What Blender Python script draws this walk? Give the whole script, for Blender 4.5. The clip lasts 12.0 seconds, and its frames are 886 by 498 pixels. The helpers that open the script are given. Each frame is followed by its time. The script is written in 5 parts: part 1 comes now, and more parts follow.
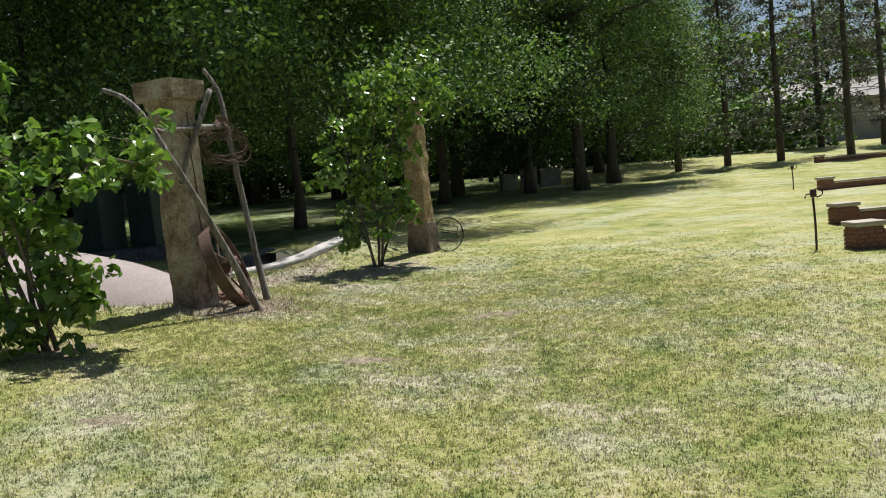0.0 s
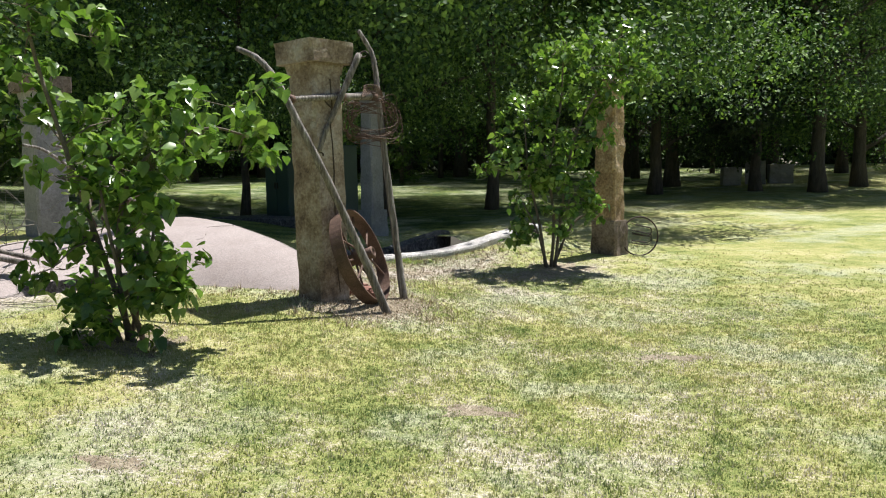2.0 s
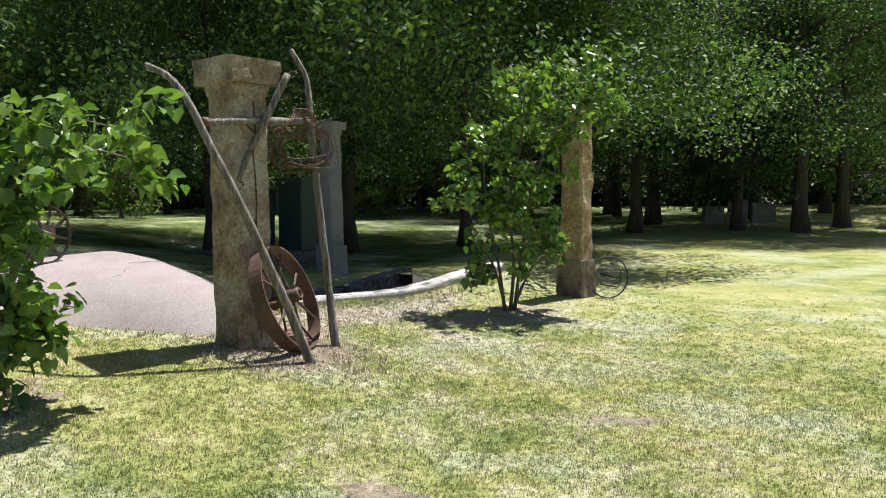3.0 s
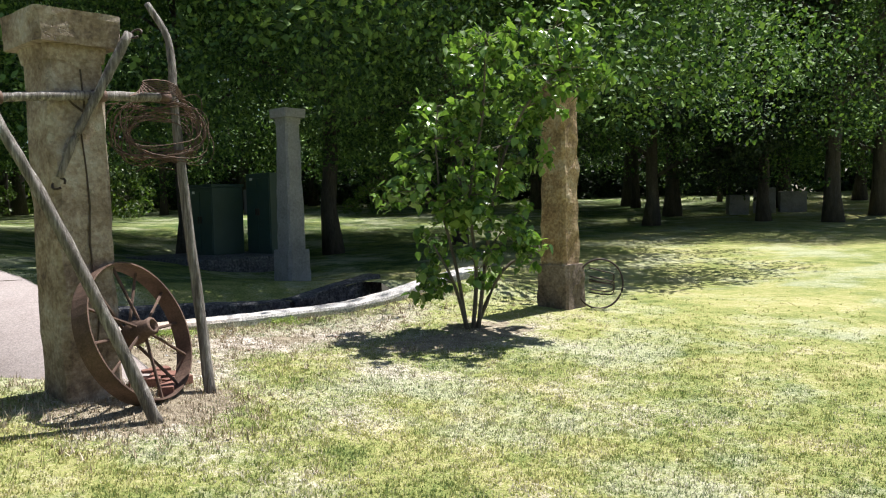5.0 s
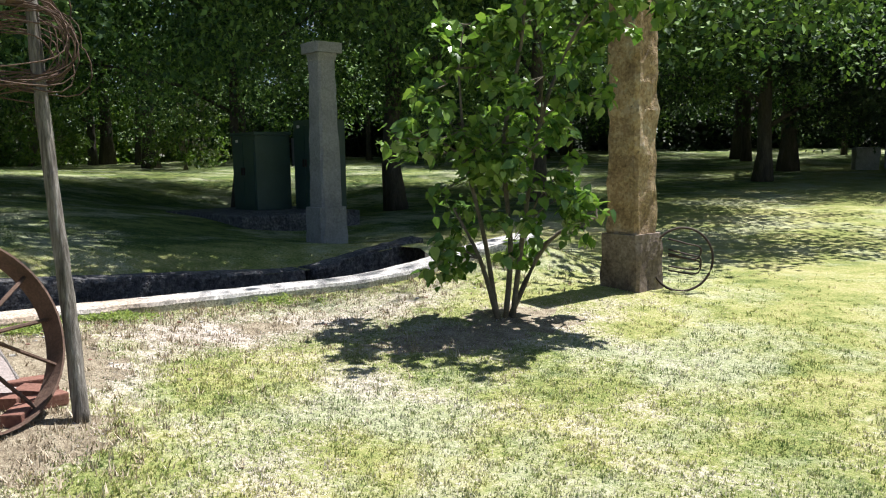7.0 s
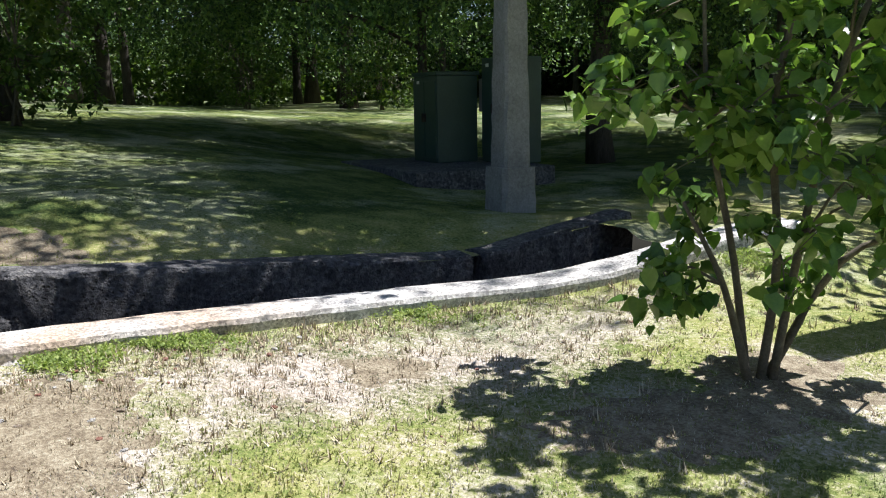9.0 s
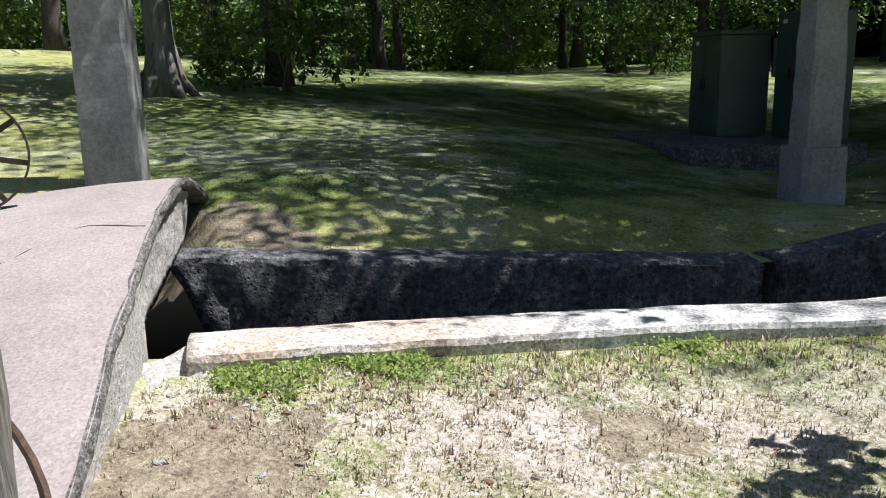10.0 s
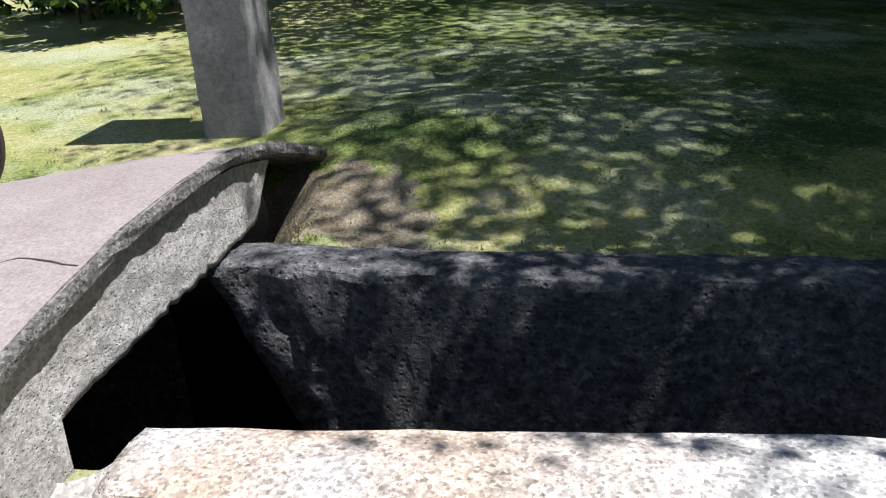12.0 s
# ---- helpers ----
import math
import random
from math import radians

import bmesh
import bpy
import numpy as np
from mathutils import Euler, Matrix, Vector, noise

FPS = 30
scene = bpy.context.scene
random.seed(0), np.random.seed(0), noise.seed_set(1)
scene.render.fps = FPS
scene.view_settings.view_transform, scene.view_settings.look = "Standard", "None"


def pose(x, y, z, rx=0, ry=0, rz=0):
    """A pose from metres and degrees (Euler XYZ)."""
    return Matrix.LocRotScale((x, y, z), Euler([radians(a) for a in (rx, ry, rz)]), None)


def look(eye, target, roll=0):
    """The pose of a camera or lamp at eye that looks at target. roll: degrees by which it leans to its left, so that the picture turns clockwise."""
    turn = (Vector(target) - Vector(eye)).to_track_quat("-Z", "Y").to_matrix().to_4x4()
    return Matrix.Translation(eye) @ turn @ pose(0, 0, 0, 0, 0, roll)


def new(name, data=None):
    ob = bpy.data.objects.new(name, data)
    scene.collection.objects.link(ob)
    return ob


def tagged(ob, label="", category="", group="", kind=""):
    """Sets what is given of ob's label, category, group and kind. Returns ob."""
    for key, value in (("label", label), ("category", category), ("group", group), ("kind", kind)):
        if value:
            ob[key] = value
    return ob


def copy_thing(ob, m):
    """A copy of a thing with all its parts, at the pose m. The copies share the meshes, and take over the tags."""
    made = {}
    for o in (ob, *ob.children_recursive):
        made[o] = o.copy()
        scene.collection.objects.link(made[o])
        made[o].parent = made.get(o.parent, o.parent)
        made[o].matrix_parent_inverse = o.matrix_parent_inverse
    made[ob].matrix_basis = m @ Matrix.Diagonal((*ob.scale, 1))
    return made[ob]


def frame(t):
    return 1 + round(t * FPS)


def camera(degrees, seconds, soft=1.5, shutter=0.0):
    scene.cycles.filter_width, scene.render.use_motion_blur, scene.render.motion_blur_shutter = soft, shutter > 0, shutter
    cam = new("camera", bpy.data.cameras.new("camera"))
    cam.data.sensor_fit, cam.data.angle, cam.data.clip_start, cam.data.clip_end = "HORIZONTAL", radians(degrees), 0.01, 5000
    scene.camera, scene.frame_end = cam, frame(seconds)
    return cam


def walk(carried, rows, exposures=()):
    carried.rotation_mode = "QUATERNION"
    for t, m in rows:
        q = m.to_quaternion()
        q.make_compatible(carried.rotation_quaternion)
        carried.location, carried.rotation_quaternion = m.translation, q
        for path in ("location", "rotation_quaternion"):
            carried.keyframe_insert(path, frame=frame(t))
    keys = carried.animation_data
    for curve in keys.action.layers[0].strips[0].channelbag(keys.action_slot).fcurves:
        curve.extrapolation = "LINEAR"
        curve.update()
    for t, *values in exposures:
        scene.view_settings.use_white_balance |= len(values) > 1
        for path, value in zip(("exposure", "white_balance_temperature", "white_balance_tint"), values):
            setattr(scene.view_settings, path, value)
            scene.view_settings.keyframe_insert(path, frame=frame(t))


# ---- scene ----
cam = camera(57.2, 12.0, soft=1.1)
PATH = [
    (0, (-0.299, 0.305, 1.383), (-0.242, 2.299, 1.238), -5.6),
    (0.5, (-0.175, 0.633, 1.424), (-0.377, 2.617, 1.278), -5.7),
    (1, (-0.002, 1.069, 1.495), (-0.646, 2.956, 1.339), -2.1),
    (1.5, (0.051, 1.51, 1.495), (-0.591, 3.395, 1.3), -1.2),
    (2, (0.155, 1.934, 1.525), (-0.303, 3.874, 1.352), -1.0),
    (2.5, (0.317, 2.409, 1.525), (-0.111, 4.362, 1.469), -0.0),
    (2.7, (0.361, 2.578, 1.513), (-0.055, 4.533, 1.429), -0.1),
    (4.3, (0.74, 4.16, 1.52), (0.176, 6.077, 1.444), -1.7),
    (4.5, (0.774, 4.379, 1.512), (0.236, 6.304, 1.428), -1.6),
    (5, (0.865, 4.86, 1.545), (0.367, 6.795, 1.445), -1.4),
    (5.5, (0.965, 5.394, 1.541), (0.376, 7.302, 1.435), -1.2),
    (6, (0.957, 5.912, 1.551), (0.362, 7.817, 1.425), -1.0),
    (6.5, (0.996, 6.423, 1.548), (0.399, 8.327, 1.412), -1.0),
    (7, (0.973, 6.958, 1.539), (0.237, 8.805, 1.326), -1.0),
    (7.2, (0.94, 7.161, 1.529), (0.203, 9.007, 1.307), -0.9),
    (8.8, (0.257, 8.875, 1.673), (-0.871, 10.491, 1.332), -0.8),
    (9, (0.07, 9.057, 1.679), (-1.094, 10.643, 1.322), -0.9),
    (9.5, (-0.285, 9.52, 1.67), (-1.761, 10.82, 1.307), -2.4),
    (10, (-0.668, 9.86, 1.688), (-2.261, 10.991, 1.259), -1.2),
    (10.5, (-1.017, 10.232, 1.74), (-2.602, 11.354, 1.262), -1.8),
    (11, (-1.347, 10.678, 1.751), (-3.125, 11.451, 1.261), -4.4),
    (11.5, (-1.656, 11.082, 1.757), (-3.424, 11.797, 1.155), -4.0),
    (12, (-1.947, 11.403, 1.786), (-3.775, 11.872, 1.121), -5.5),
]
walk(cam, [(t, look(eye, target, roll)) for t, eye, target, roll in PATH], [(0, 0.5, 6300, 13), (1, 0.8, 6250, 13), (2.5, 0.9, 6200, 13), (7, 1.05, 6100, 13), (9.5, 0.95, 5950, 13), (12, 0.8, 5850, 14)])

# ---- world and sun ----
SUN_AZ = radians(60)          # direction towards the sun, counter-clockwise from +x
SUN_EL = radians(66)
world = bpy.data.worlds.new("sky")
scene.world = world
world.use_nodes = True
wn = world.node_tree.nodes
sky = wn.new("ShaderNodeTexSky")
sky.sky_type = "NISHITA"
sky.sun_disc = False
sky.sun_elevation = SUN_EL
sky.sun_rotation = math.pi / 2 - SUN_AZ
world.node_tree.links.new(sky.outputs[0], wn["Background"].inputs[0])
wn["Background"].inputs[1].default_value = 0.05
sun_data = bpy.data.lights.new("sun", "SUN")
sun_data.energy = 5.0
sun_data.angle = radians(0.53)
sun_data.color = (1.0, 0.95, 0.86)
sun = new("sun", sun_data)
to_sun = Vector((math.cos(SUN_AZ) * math.cos(SUN_EL), math.sin(SUN_AZ) * math.cos(SUN_EL), math.sin(SUN_EL)))
sun.rotation_euler = to_sun.to_track_quat("Z", "Y").to_euler()
sun.location = (6, 8, 30)


# ---- materials ----
def material(name, stops, scale=4.0, fine=60.0, rough=0.85, bump=0.3, metal=0.0, mix=0.45, spread=0.0, detail=6.0,
             stretch=None, translucent=0.0, cracks=0.0, pits=0.0, bump_scale=1.0, grain=0.16, stain=None):
    """A surface of coarse and fine noise through a colour ramp, with bump. spread: how far the colour varies from piece to piece."""
    m = bpy.data.materials.new(name)
    m.use_nodes = True
    nt = m.node_tree
    N, L = nt.nodes, nt.links
    bsdf = N["Principled BSDF"]
    geo = N.new("ShaderNodeNewGeometry")
    tc = N.new("ShaderNodeTexCoord")
    vec = tc.outputs["Object"]
    if stretch:
        mp = N.new("ShaderNodeMapping")
        mp.inputs["Scale"].default_value = stretch
        L.new(vec, mp.inputs[0])
        vec = mp.outputs[0]
    n1, n2 = N.new("ShaderNodeTexNoise"), N.new("ShaderNodeTexNoise")
    for n, s in ((n1, scale), (n2, fine)):
        n.inputs["Scale"].default_value = s
        n.inputs["Detail"].default_value = detail
        n.inputs["Roughness"].default_value = 0.65
        L.new(vec, n.inputs["Vector"])
    mx = N.new("ShaderNodeMix")
    mx.inputs[0].default_value = mix
    L.new(n1.outputs[0], mx.inputs[2])
    L.new(n2.outputs[0], mx.inputs[3])
    value = mx.outputs[0]
    if spread:
        add = N.new("ShaderNodeMath")
        add.operation = "MULTIPLY_ADD"
        L.new(geo.outputs["Random Per Island"], add.inputs[0])
        add.inputs[1].default_value = spread
        sub = N.new("ShaderNodeMath")
        sub.operation = "SUBTRACT"
        L.new(value, sub.inputs[0])
        sub.inputs[1].default_value = spread / 2
        L.new(sub.outputs[0], add.inputs[2])
        value = add.outputs[0]
    ramp = N.new("ShaderNodeValToRGB")
    el = ramp.color_ramp.elements
    while len(el) < len(stops):
        el.new(0.5)
    for e, (p, c) in zip(el, stops):
        e.position, e.color = p, (*c, 1)
    L.new(value, ramp.inputs[0])
    colour = ramp.outputs[0]
    height = value
    if cracks or pits:
        vo = N.new("ShaderNodeTexVoronoi")
        vo.inputs["Scale"].default_value = pits or 3.0
        L.new(vec, vo.inputs["Vector"])
        mr = N.new("ShaderNodeMapRange")
        mr.inputs[1].default_value, mr.inputs[2].default_value = 0.0, 0.3
        L.new(vo.outputs["Distance"], mr.inputs[0])
        mh = N.new("ShaderNodeMath")
        mh.operation = "MULTIPLY_ADD"
        L.new(mr.outputs[0], mh.inputs[0])
        mh.inputs[1].default_value = 0.45
        L.new(value, mh.inputs[2])
        height = mh.outputs[0]
        # single grains of the aggregate, each with its own tint
        gm = N.new("ShaderNodeMix")
        gm.data_type = "RGBA"
        gm.blend_type = "OVERLAY"
        gm.inputs[0].default_value = grain
        bw = N.new("ShaderNodeRGBToBW")
        L.new(vo.outputs["Color"], bw.inputs[0])
        L.new(colour, gm.inputs[6])
        L.new(bw.outputs[0], gm.inputs[7])
        colour = gm.outputs[2]
    if stain:
        at = N.new("ShaderNodeAttribute")
        at.attribute_name = "stain"
        sm = N.new("ShaderNodeMix")
        sm.data_type = "RGBA"
        sm.blend_type = "MULTIPLY"
        L.new(at.outputs["Fac"], sm.inputs[0])
        L.new(colour, sm.inputs[6])
        sm.inputs[7].default_value = (*stain, 1)
        colour = sm.outputs[2]
    L.new(colour, bsdf.inputs["Base Color"])
    bsdf.inputs["Roughness"].default_value = rough
    bsdf.inputs["Metallic"].default_value = metal
    if bump:
        b = N.new("ShaderNodeBump")
        b.inputs["Strength"].default_value = bump
        b.inputs["Distance"].default_value = 0.02 * bump_scale
        L.new(height, b.inputs["Height"])
        L.new(b.outputs[0], bsdf.inputs["Normal"])
    if translucent:
        tr = N.new("ShaderNodeBsdfTranslucent")
        hs = N.new("ShaderNodeHueSaturation")
        hs.inputs["Saturation"].default_value = 1.15
        hs.inputs["Value"].default_value = 1.5
        L.new(colour, hs.inputs["Color"])
        L.new(hs.outputs[0], tr.inputs[0])
        ms = N.new("ShaderNodeMixShader")
        ms.inputs[0].default_value = translucent
        L.new(bsdf.outputs[0], ms.inputs[1])
        L.new(tr.outputs[0], ms.inputs[2])
        L.new(ms.outputs[0], N["Material Output"].inputs[0])
    return m


def lawn_material(name, blades):
    """Mown lawn: green and yellow-green patches, and straw where the attribute 'dry' is high; shade-dark green below
    zero.
    """
    m = bpy.data.materials.new(name)
    m.use_nodes = True
    nt = m.node_tree
    N, L = nt.nodes, nt.links
    bsdf = N["Principled BSDF"]
    tc = N.new("ShaderNodeTexCoord")
    geo = N.new("ShaderNodeNewGeometry")
    at = N.new("ShaderNodeAttribute")
    at.attribute_name = "dry"

    def noise_tex(s, d=5.0):
        n = N.new("ShaderNodeTexNoise")
        n.inputs["Scale"].default_value = s
        n.inputs["Detail"].default_value = d
        n.inputs["Roughness"].default_value = 0.7
        L.new(tc.outputs["Object"], n.inputs["Vector"])
        return n.outputs[0]

    def math_node(op, a, b, c=None):
        n = N.new("ShaderNodeMath")
        n.operation = op
        for i, v in enumerate((a, b, c)):
            if v is None:
                continue
            if isinstance(v, (int, float)):
                n.inputs[i].default_value = v
            else:
                L.new(v, n.inputs[i])
        return n.outputs[0]

    def ramp(value, stops):
        r = N.new("ShaderNodeValToRGB")
        el = r.color_ramp.elements
        while len(el) < len(stops):
            el.new(0.5)
        for e, (p, c) in zip(el, stops):
            e.position, e.color = p, (*c, 1)
        L.new(value, r.inputs[0])
        return r.outputs[0]

    big, mid, small = noise_tex(0.35, 3), noise_tex(2.2), noise_tex(38.0, 8)
    g = math_node("MULTIPLY_ADD", mid, 0.80, math_node("MULTIPLY_ADD", big, 0.55, -0.17))
    # negative 'dry' pulls the colour to darker green, as painted shade
    g = math_node("MULTIPLY_ADD", math_node("MINIMUM", at.outputs["Fac"], 0.0), 0.35, g)
    if blades:
        g = math_node("MULTIPLY_ADD", geo.outputs["Random Per Island"], 0.30, math_node("SUBTRACT", g, 0.15))
        green = ramp(g, [(0.22, (0.095, 0.17, 0.05)), (0.42, (0.245, 0.285, 0.083)), (0.56, (0.385, 0.378, 0.135)), (0.74, (0.53, 0.46, 0.25))])
        straw = ramp(geo.outputs["Random Per Island"], [(0.0, (0.18, 0.21, 0.09)), (0.3, (0.36, 0.32, 0.24)), (0.7, (0.50, 0.45, 0.38)), (1.0, (0.64, 0.59, 0.53))])
    else:
        g = math_node("MULTIPLY_ADD", small, 0.55, math_node("MULTIPLY", g, 0.55))
        green = ramp(g, [(0.38, (0.052, 0.088, 0.028)), (0.49, (0.19, 0.228, 0.068)), (0.57, (0.305, 0.312, 0.112)), (0.68, (0.46, 0.41, 0.225))])
        straw = ramp(math_node("MULTIPLY_ADD", small, 0.7, math_node("MULTIPLY", mid, 0.35)),
                     [(0.38, (0.13, 0.10, 0.08)), (0.47, (0.33, 0.275, 0.225)), (0.56, (0.48, 0.43, 0.37)), (0.68, (0.63, 0.59, 0.54))])
    # pale clippings lie in broad patches over the green
    pale = ramp(geo.outputs["Random Per Island"] if blades else small, [(0.25, (0.16, 0.205, 0.10)), (0.5, (0.38, 0.395, 0.26)), (0.8, (0.62, 0.61, 0.50))])
    patch = N.new("ShaderNodeMapRange")
    patch.inputs[1].default_value, patch.inputs[2].default_value, patch.inputs[4].default_value = 0.49, 0.62, 0.75
    L.new(math_node("MULTIPLY_ADD", math_node("SUBTRACT", small, 0.5), 0.25, noise_tex(0.62, 7)), patch.inputs[0])
    pm = N.new("ShaderNodeMix")
    pm.data_type = "RGBA"
    L.new(patch.outputs[0], pm.inputs[0])
    L.new(green, pm.inputs[6])
    L.new(pale, pm.inputs[7])
    green = pm.outputs[2]
    d = math_node("ADD", at.outputs["Fac"], math_node("MULTIPLY", math_node("SUBTRACT", noise_tex(1.1, 6), 0.5), 1.7))
    d = math_node("MULTIPLY_ADD", math_node("SUBTRACT", geo.outputs["Random Per Island"] if blades else small, 0.5), 0.7 if blades else 1.1, d)
    mr = N.new("ShaderNodeMapRange")
    mr.inputs[1].default_value, mr.inputs[2].default_value = 0.3, 0.7
    L.new(d, mr.inputs[0])
    mx = N.new("ShaderNodeMix")
    mx.data_type = "RGBA"
    L.new(mr.outputs[0], mx.inputs[0])
    L.new(green, mx.inputs[6])
    L.new(straw, mx.inputs[7])
    L.new(mx.outputs[2], bsdf.inputs["Base Color"])
    bsdf.inputs["Roughness"].default_value = 0.75 if blades else 0.95
    bsdf.inputs["Specular IOR Level"].default_value = 0.35 if blades else 0.1
    if blades:
        tr = N.new("ShaderNodeBsdfTranslucent")
        L.new(mx.outputs[2], tr.inputs[0])
        ms = N.new("ShaderNodeMixShader")
        ms.inputs[0].default_value = 0.4
        L.new(bsdf.outputs[0], ms.inputs[1])
        L.new(tr.outputs[0], ms.inputs[2])
        L.new(ms.outputs[0], N["Material Output"].inputs[0])
    else:
        b = N.new("ShaderNodeBump")
        b.inputs["Strength"].default_value = 0.8
        b.inputs["Distance"].default_value = 0.03
        L.new(small, b.inputs["Height"])
        L.new(b.outputs[0], bsdf.inputs["Normal"])
    return m


GRASS_GROUND = lawn_material("lawn_ground", False)
GRASS_BLADE = lawn_material("grass_blade", True)
CONCRETE = material("old_concrete", [(0.30, (0.13, 0.125, 0.12)), (0.45, (0.22, 0.215, 0.21)), (0.58, (0.29, 0.285, 0.28)), (0.72, (0.36, 0.355, 0.345))],
                    scale=2.2, fine=26, bump=0.35, pits=80, bump_scale=0.4)
CONCRETE_BROWN = material("brown_concrete", [(0.36, (0.075, 0.05, 0.034)), (0.46, (0.20, 0.15, 0.105)), (0.54, (0.30, 0.25, 0.195)), (0.64, (0.40, 0.37, 0.325))],
                          scale=3.0, fine=30, bump=0.7, pits=50, bump_scale=0.9, grain=0.22, mix=0.32)
CONCRETE_TAN = material("crumbling_tan_concrete", [(0.36, (0.10, 0.062, 0.032)), (0.46, (0.25, 0.165, 0.085)), (0.54, (0.36, 0.26, 0.15)), (0.66, (0.44, 0.38, 0.30))],
                        scale=3.2, fine=28, bump=1.0, pits=36, bump_scale=1.6, grain=0.3, mix=0.4)
PLINTH_BROWN = material("brown_plinth_concrete", [(0.36, (0.06, 0.042, 0.032)), (0.46, (0.135, 0.10, 0.078)), (0.54, (0.20, 0.155, 0.125)), (0.66, (0.28, 0.235, 0.20))],
                        scale=3.2, fine=28, bump=0.8, pits=50, bump_scale=1.0, grain=0.25, mix=0.4)
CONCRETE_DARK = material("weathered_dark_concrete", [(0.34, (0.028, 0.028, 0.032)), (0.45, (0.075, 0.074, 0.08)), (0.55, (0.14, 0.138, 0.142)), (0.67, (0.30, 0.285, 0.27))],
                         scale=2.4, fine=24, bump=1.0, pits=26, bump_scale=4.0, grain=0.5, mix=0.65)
CONCRETE_KERB = material("pale_concrete", [(0.30, (0.24, 0.225, 0.21)), (0.44, (0.40, 0.385, 0.365)), (0.58, (0.52, 0.505, 0.485)), (0.72, (0.62, 0.61, 0.59))],
                         scale=1.5, fine=34, bump=0.8, pits=75, bump_scale=0.7, grain=0.6, mix=0.6, stain=(0.95, 0.66, 0.42))
CONCRETE_PALE = material("pale_broken_concrete", [(0.30, (0.20, 0.185, 0.165)), (0.44, (0.33, 0.31, 0.285)), (0.58, (0.43, 0.41, 0.385)), (0.72, (0.52, 0.505, 0.48))],
                         scale=2.5, fine=34, bump=0.9, pits=60, bump_scale=1.0, grain=0.3, mix=0.6)
CONCRETE_EDGE = material("broken_concrete_edge", [(0.34, (0.05, 0.045, 0.04)), (0.46, (0.13, 0.12, 0.11)), (0.56, (0.22, 0.205, 0.19)), (0.68, (0.40, 0.385, 0.36))],
                         scale=8, fine=60, bump=1.0, pits=60, bump_scale=2.0, grain=0.6, mix=0.6)
BARE_SOIL = material("bare_brown_soil", [(0.36, (0.085, 0.062, 0.04)), (0.47, (0.20, 0.16, 0.105)), (0.56, (0.31, 0.265, 0.185)), (0.68, (0.46, 0.42, 0.32))],
                     scale=9, fine=55, bump=1.0, bump_scale=1.5, mix=0.55)
CONCRETE_PINK = material("pinkish_concrete_slab", [(0.30, (0.19, 0.15, 0.135)), (0.46, (0.265, 0.225, 0.21)), (0.60, (0.31, 0.27, 0.255)), (0.75, (0.36, 0.325, 0.31))],
                         scale=1.3, fine=70, bump=0.35, pits=110, bump_scale=0.5, grain=0.25, mix=0.35)
RUST = material("rusted_iron", [(0.30, (0.045, 0.03, 0.024)), (0.46, (0.10, 0.062, 0.045)), (0.60, (0.16, 0.10, 0.075)), (0.75, (0.24, 0.165, 0.125))],
                scale=7, fine=70, rough=0.75, bump=0.4, metal=0.35)
RUST_DARK = material("dark_iron", [(0.30, (0.025, 0.02, 0.018)), (0.55, (0.07, 0.05, 0.04)), (0.75, (0.15, 0.10, 0.07))],
                     scale=8, fine=80, rough=0.7, bump=0.3, metal=0.4)
WOOD_GREY = material("weathered_grey_wood", [(0.34, (0.03, 0.025, 0.022)), (0.46, (0.115, 0.10, 0.085)), (0.56, (0.23, 0.21, 0.19)), (0.66, (0.48, 0.46, 0.43))],
                     scale=30, fine=90, bump=1.0, stretch=(1, 1, 0.05), mix=0.4)
BARK = material("tree_bark", [(0.28, (0.02, 0.016, 0.012)), (0.46, (0.055, 0.045, 0.035)), (0.62, (0.10, 0.085, 0.07)), (0.78, (0.17, 0.15, 0.13))],
                scale=9, fine=50, bump=1.0, stretch=(1, 1, 0.2), bump_scale=2.0)
BARK_GREY = material("cedar_bark", [(0.28, (0.05, 0.042, 0.036)), (0.46, (0.13, 0.115, 0.10)), (0.62, (0.21, 0.19, 0.17)), (0.78, (0.30, 0.28, 0.26))],
                     scale=12, fine=50, bump=1.0, stretch=(1, 1, 0.1), bump_scale=2.0)
STEM = material("shrub_stem", [(0.30, (0.05, 0.04, 0.028)), (0.5, (0.12, 0.10, 0.07)), (0.7, (0.20, 0.17, 0.13))], scale=14, fine=80, bump=0.5)
LEAF = material("broad_leaf", [(0.25, (0.06, 0.12, 0.026)), (0.50, (0.125, 0.22, 0.045)), (0.75, (0.20, 0.30, 0.07))],
                scale=6, fine=40, rough=0.27, bump=0.0, spread=0.6, translucent=0.3)
LEAF_TREE = material("tree_leaf", [(0.25, (0.024, 0.058, 0.016)), (0.50, (0.068, 0.140, 0.031)), (0.75, (0.165, 0.27, 0.058))],
                     scale=0.6, fine=4, rough=0.75, bump=0.0, spread=0.7, translucent=0.14)
# dark cedar foliage; on the woods this tone stands in for shade
LEAF_DARK = material("cedar_and_shaded_wood_leaf", [(0.25, (0.010, 0.022, 0.010)), (0.50, (0.022, 0.042, 0.016)), (0.75, (0.045, 0.070, 0.024))],
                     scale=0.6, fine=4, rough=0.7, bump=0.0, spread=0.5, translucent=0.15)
LEAF_LIGHT = material("light_tree_leaf", [(0.25, (0.045, 0.085, 0.018)), (0.50, (0.085, 0.145, 0.028)), (0.75, (0.14, 0.20, 0.045))],
                      scale=0.6, fine=4, rough=0.5, bump=0.0, spread=0.5, translucent=0.4)
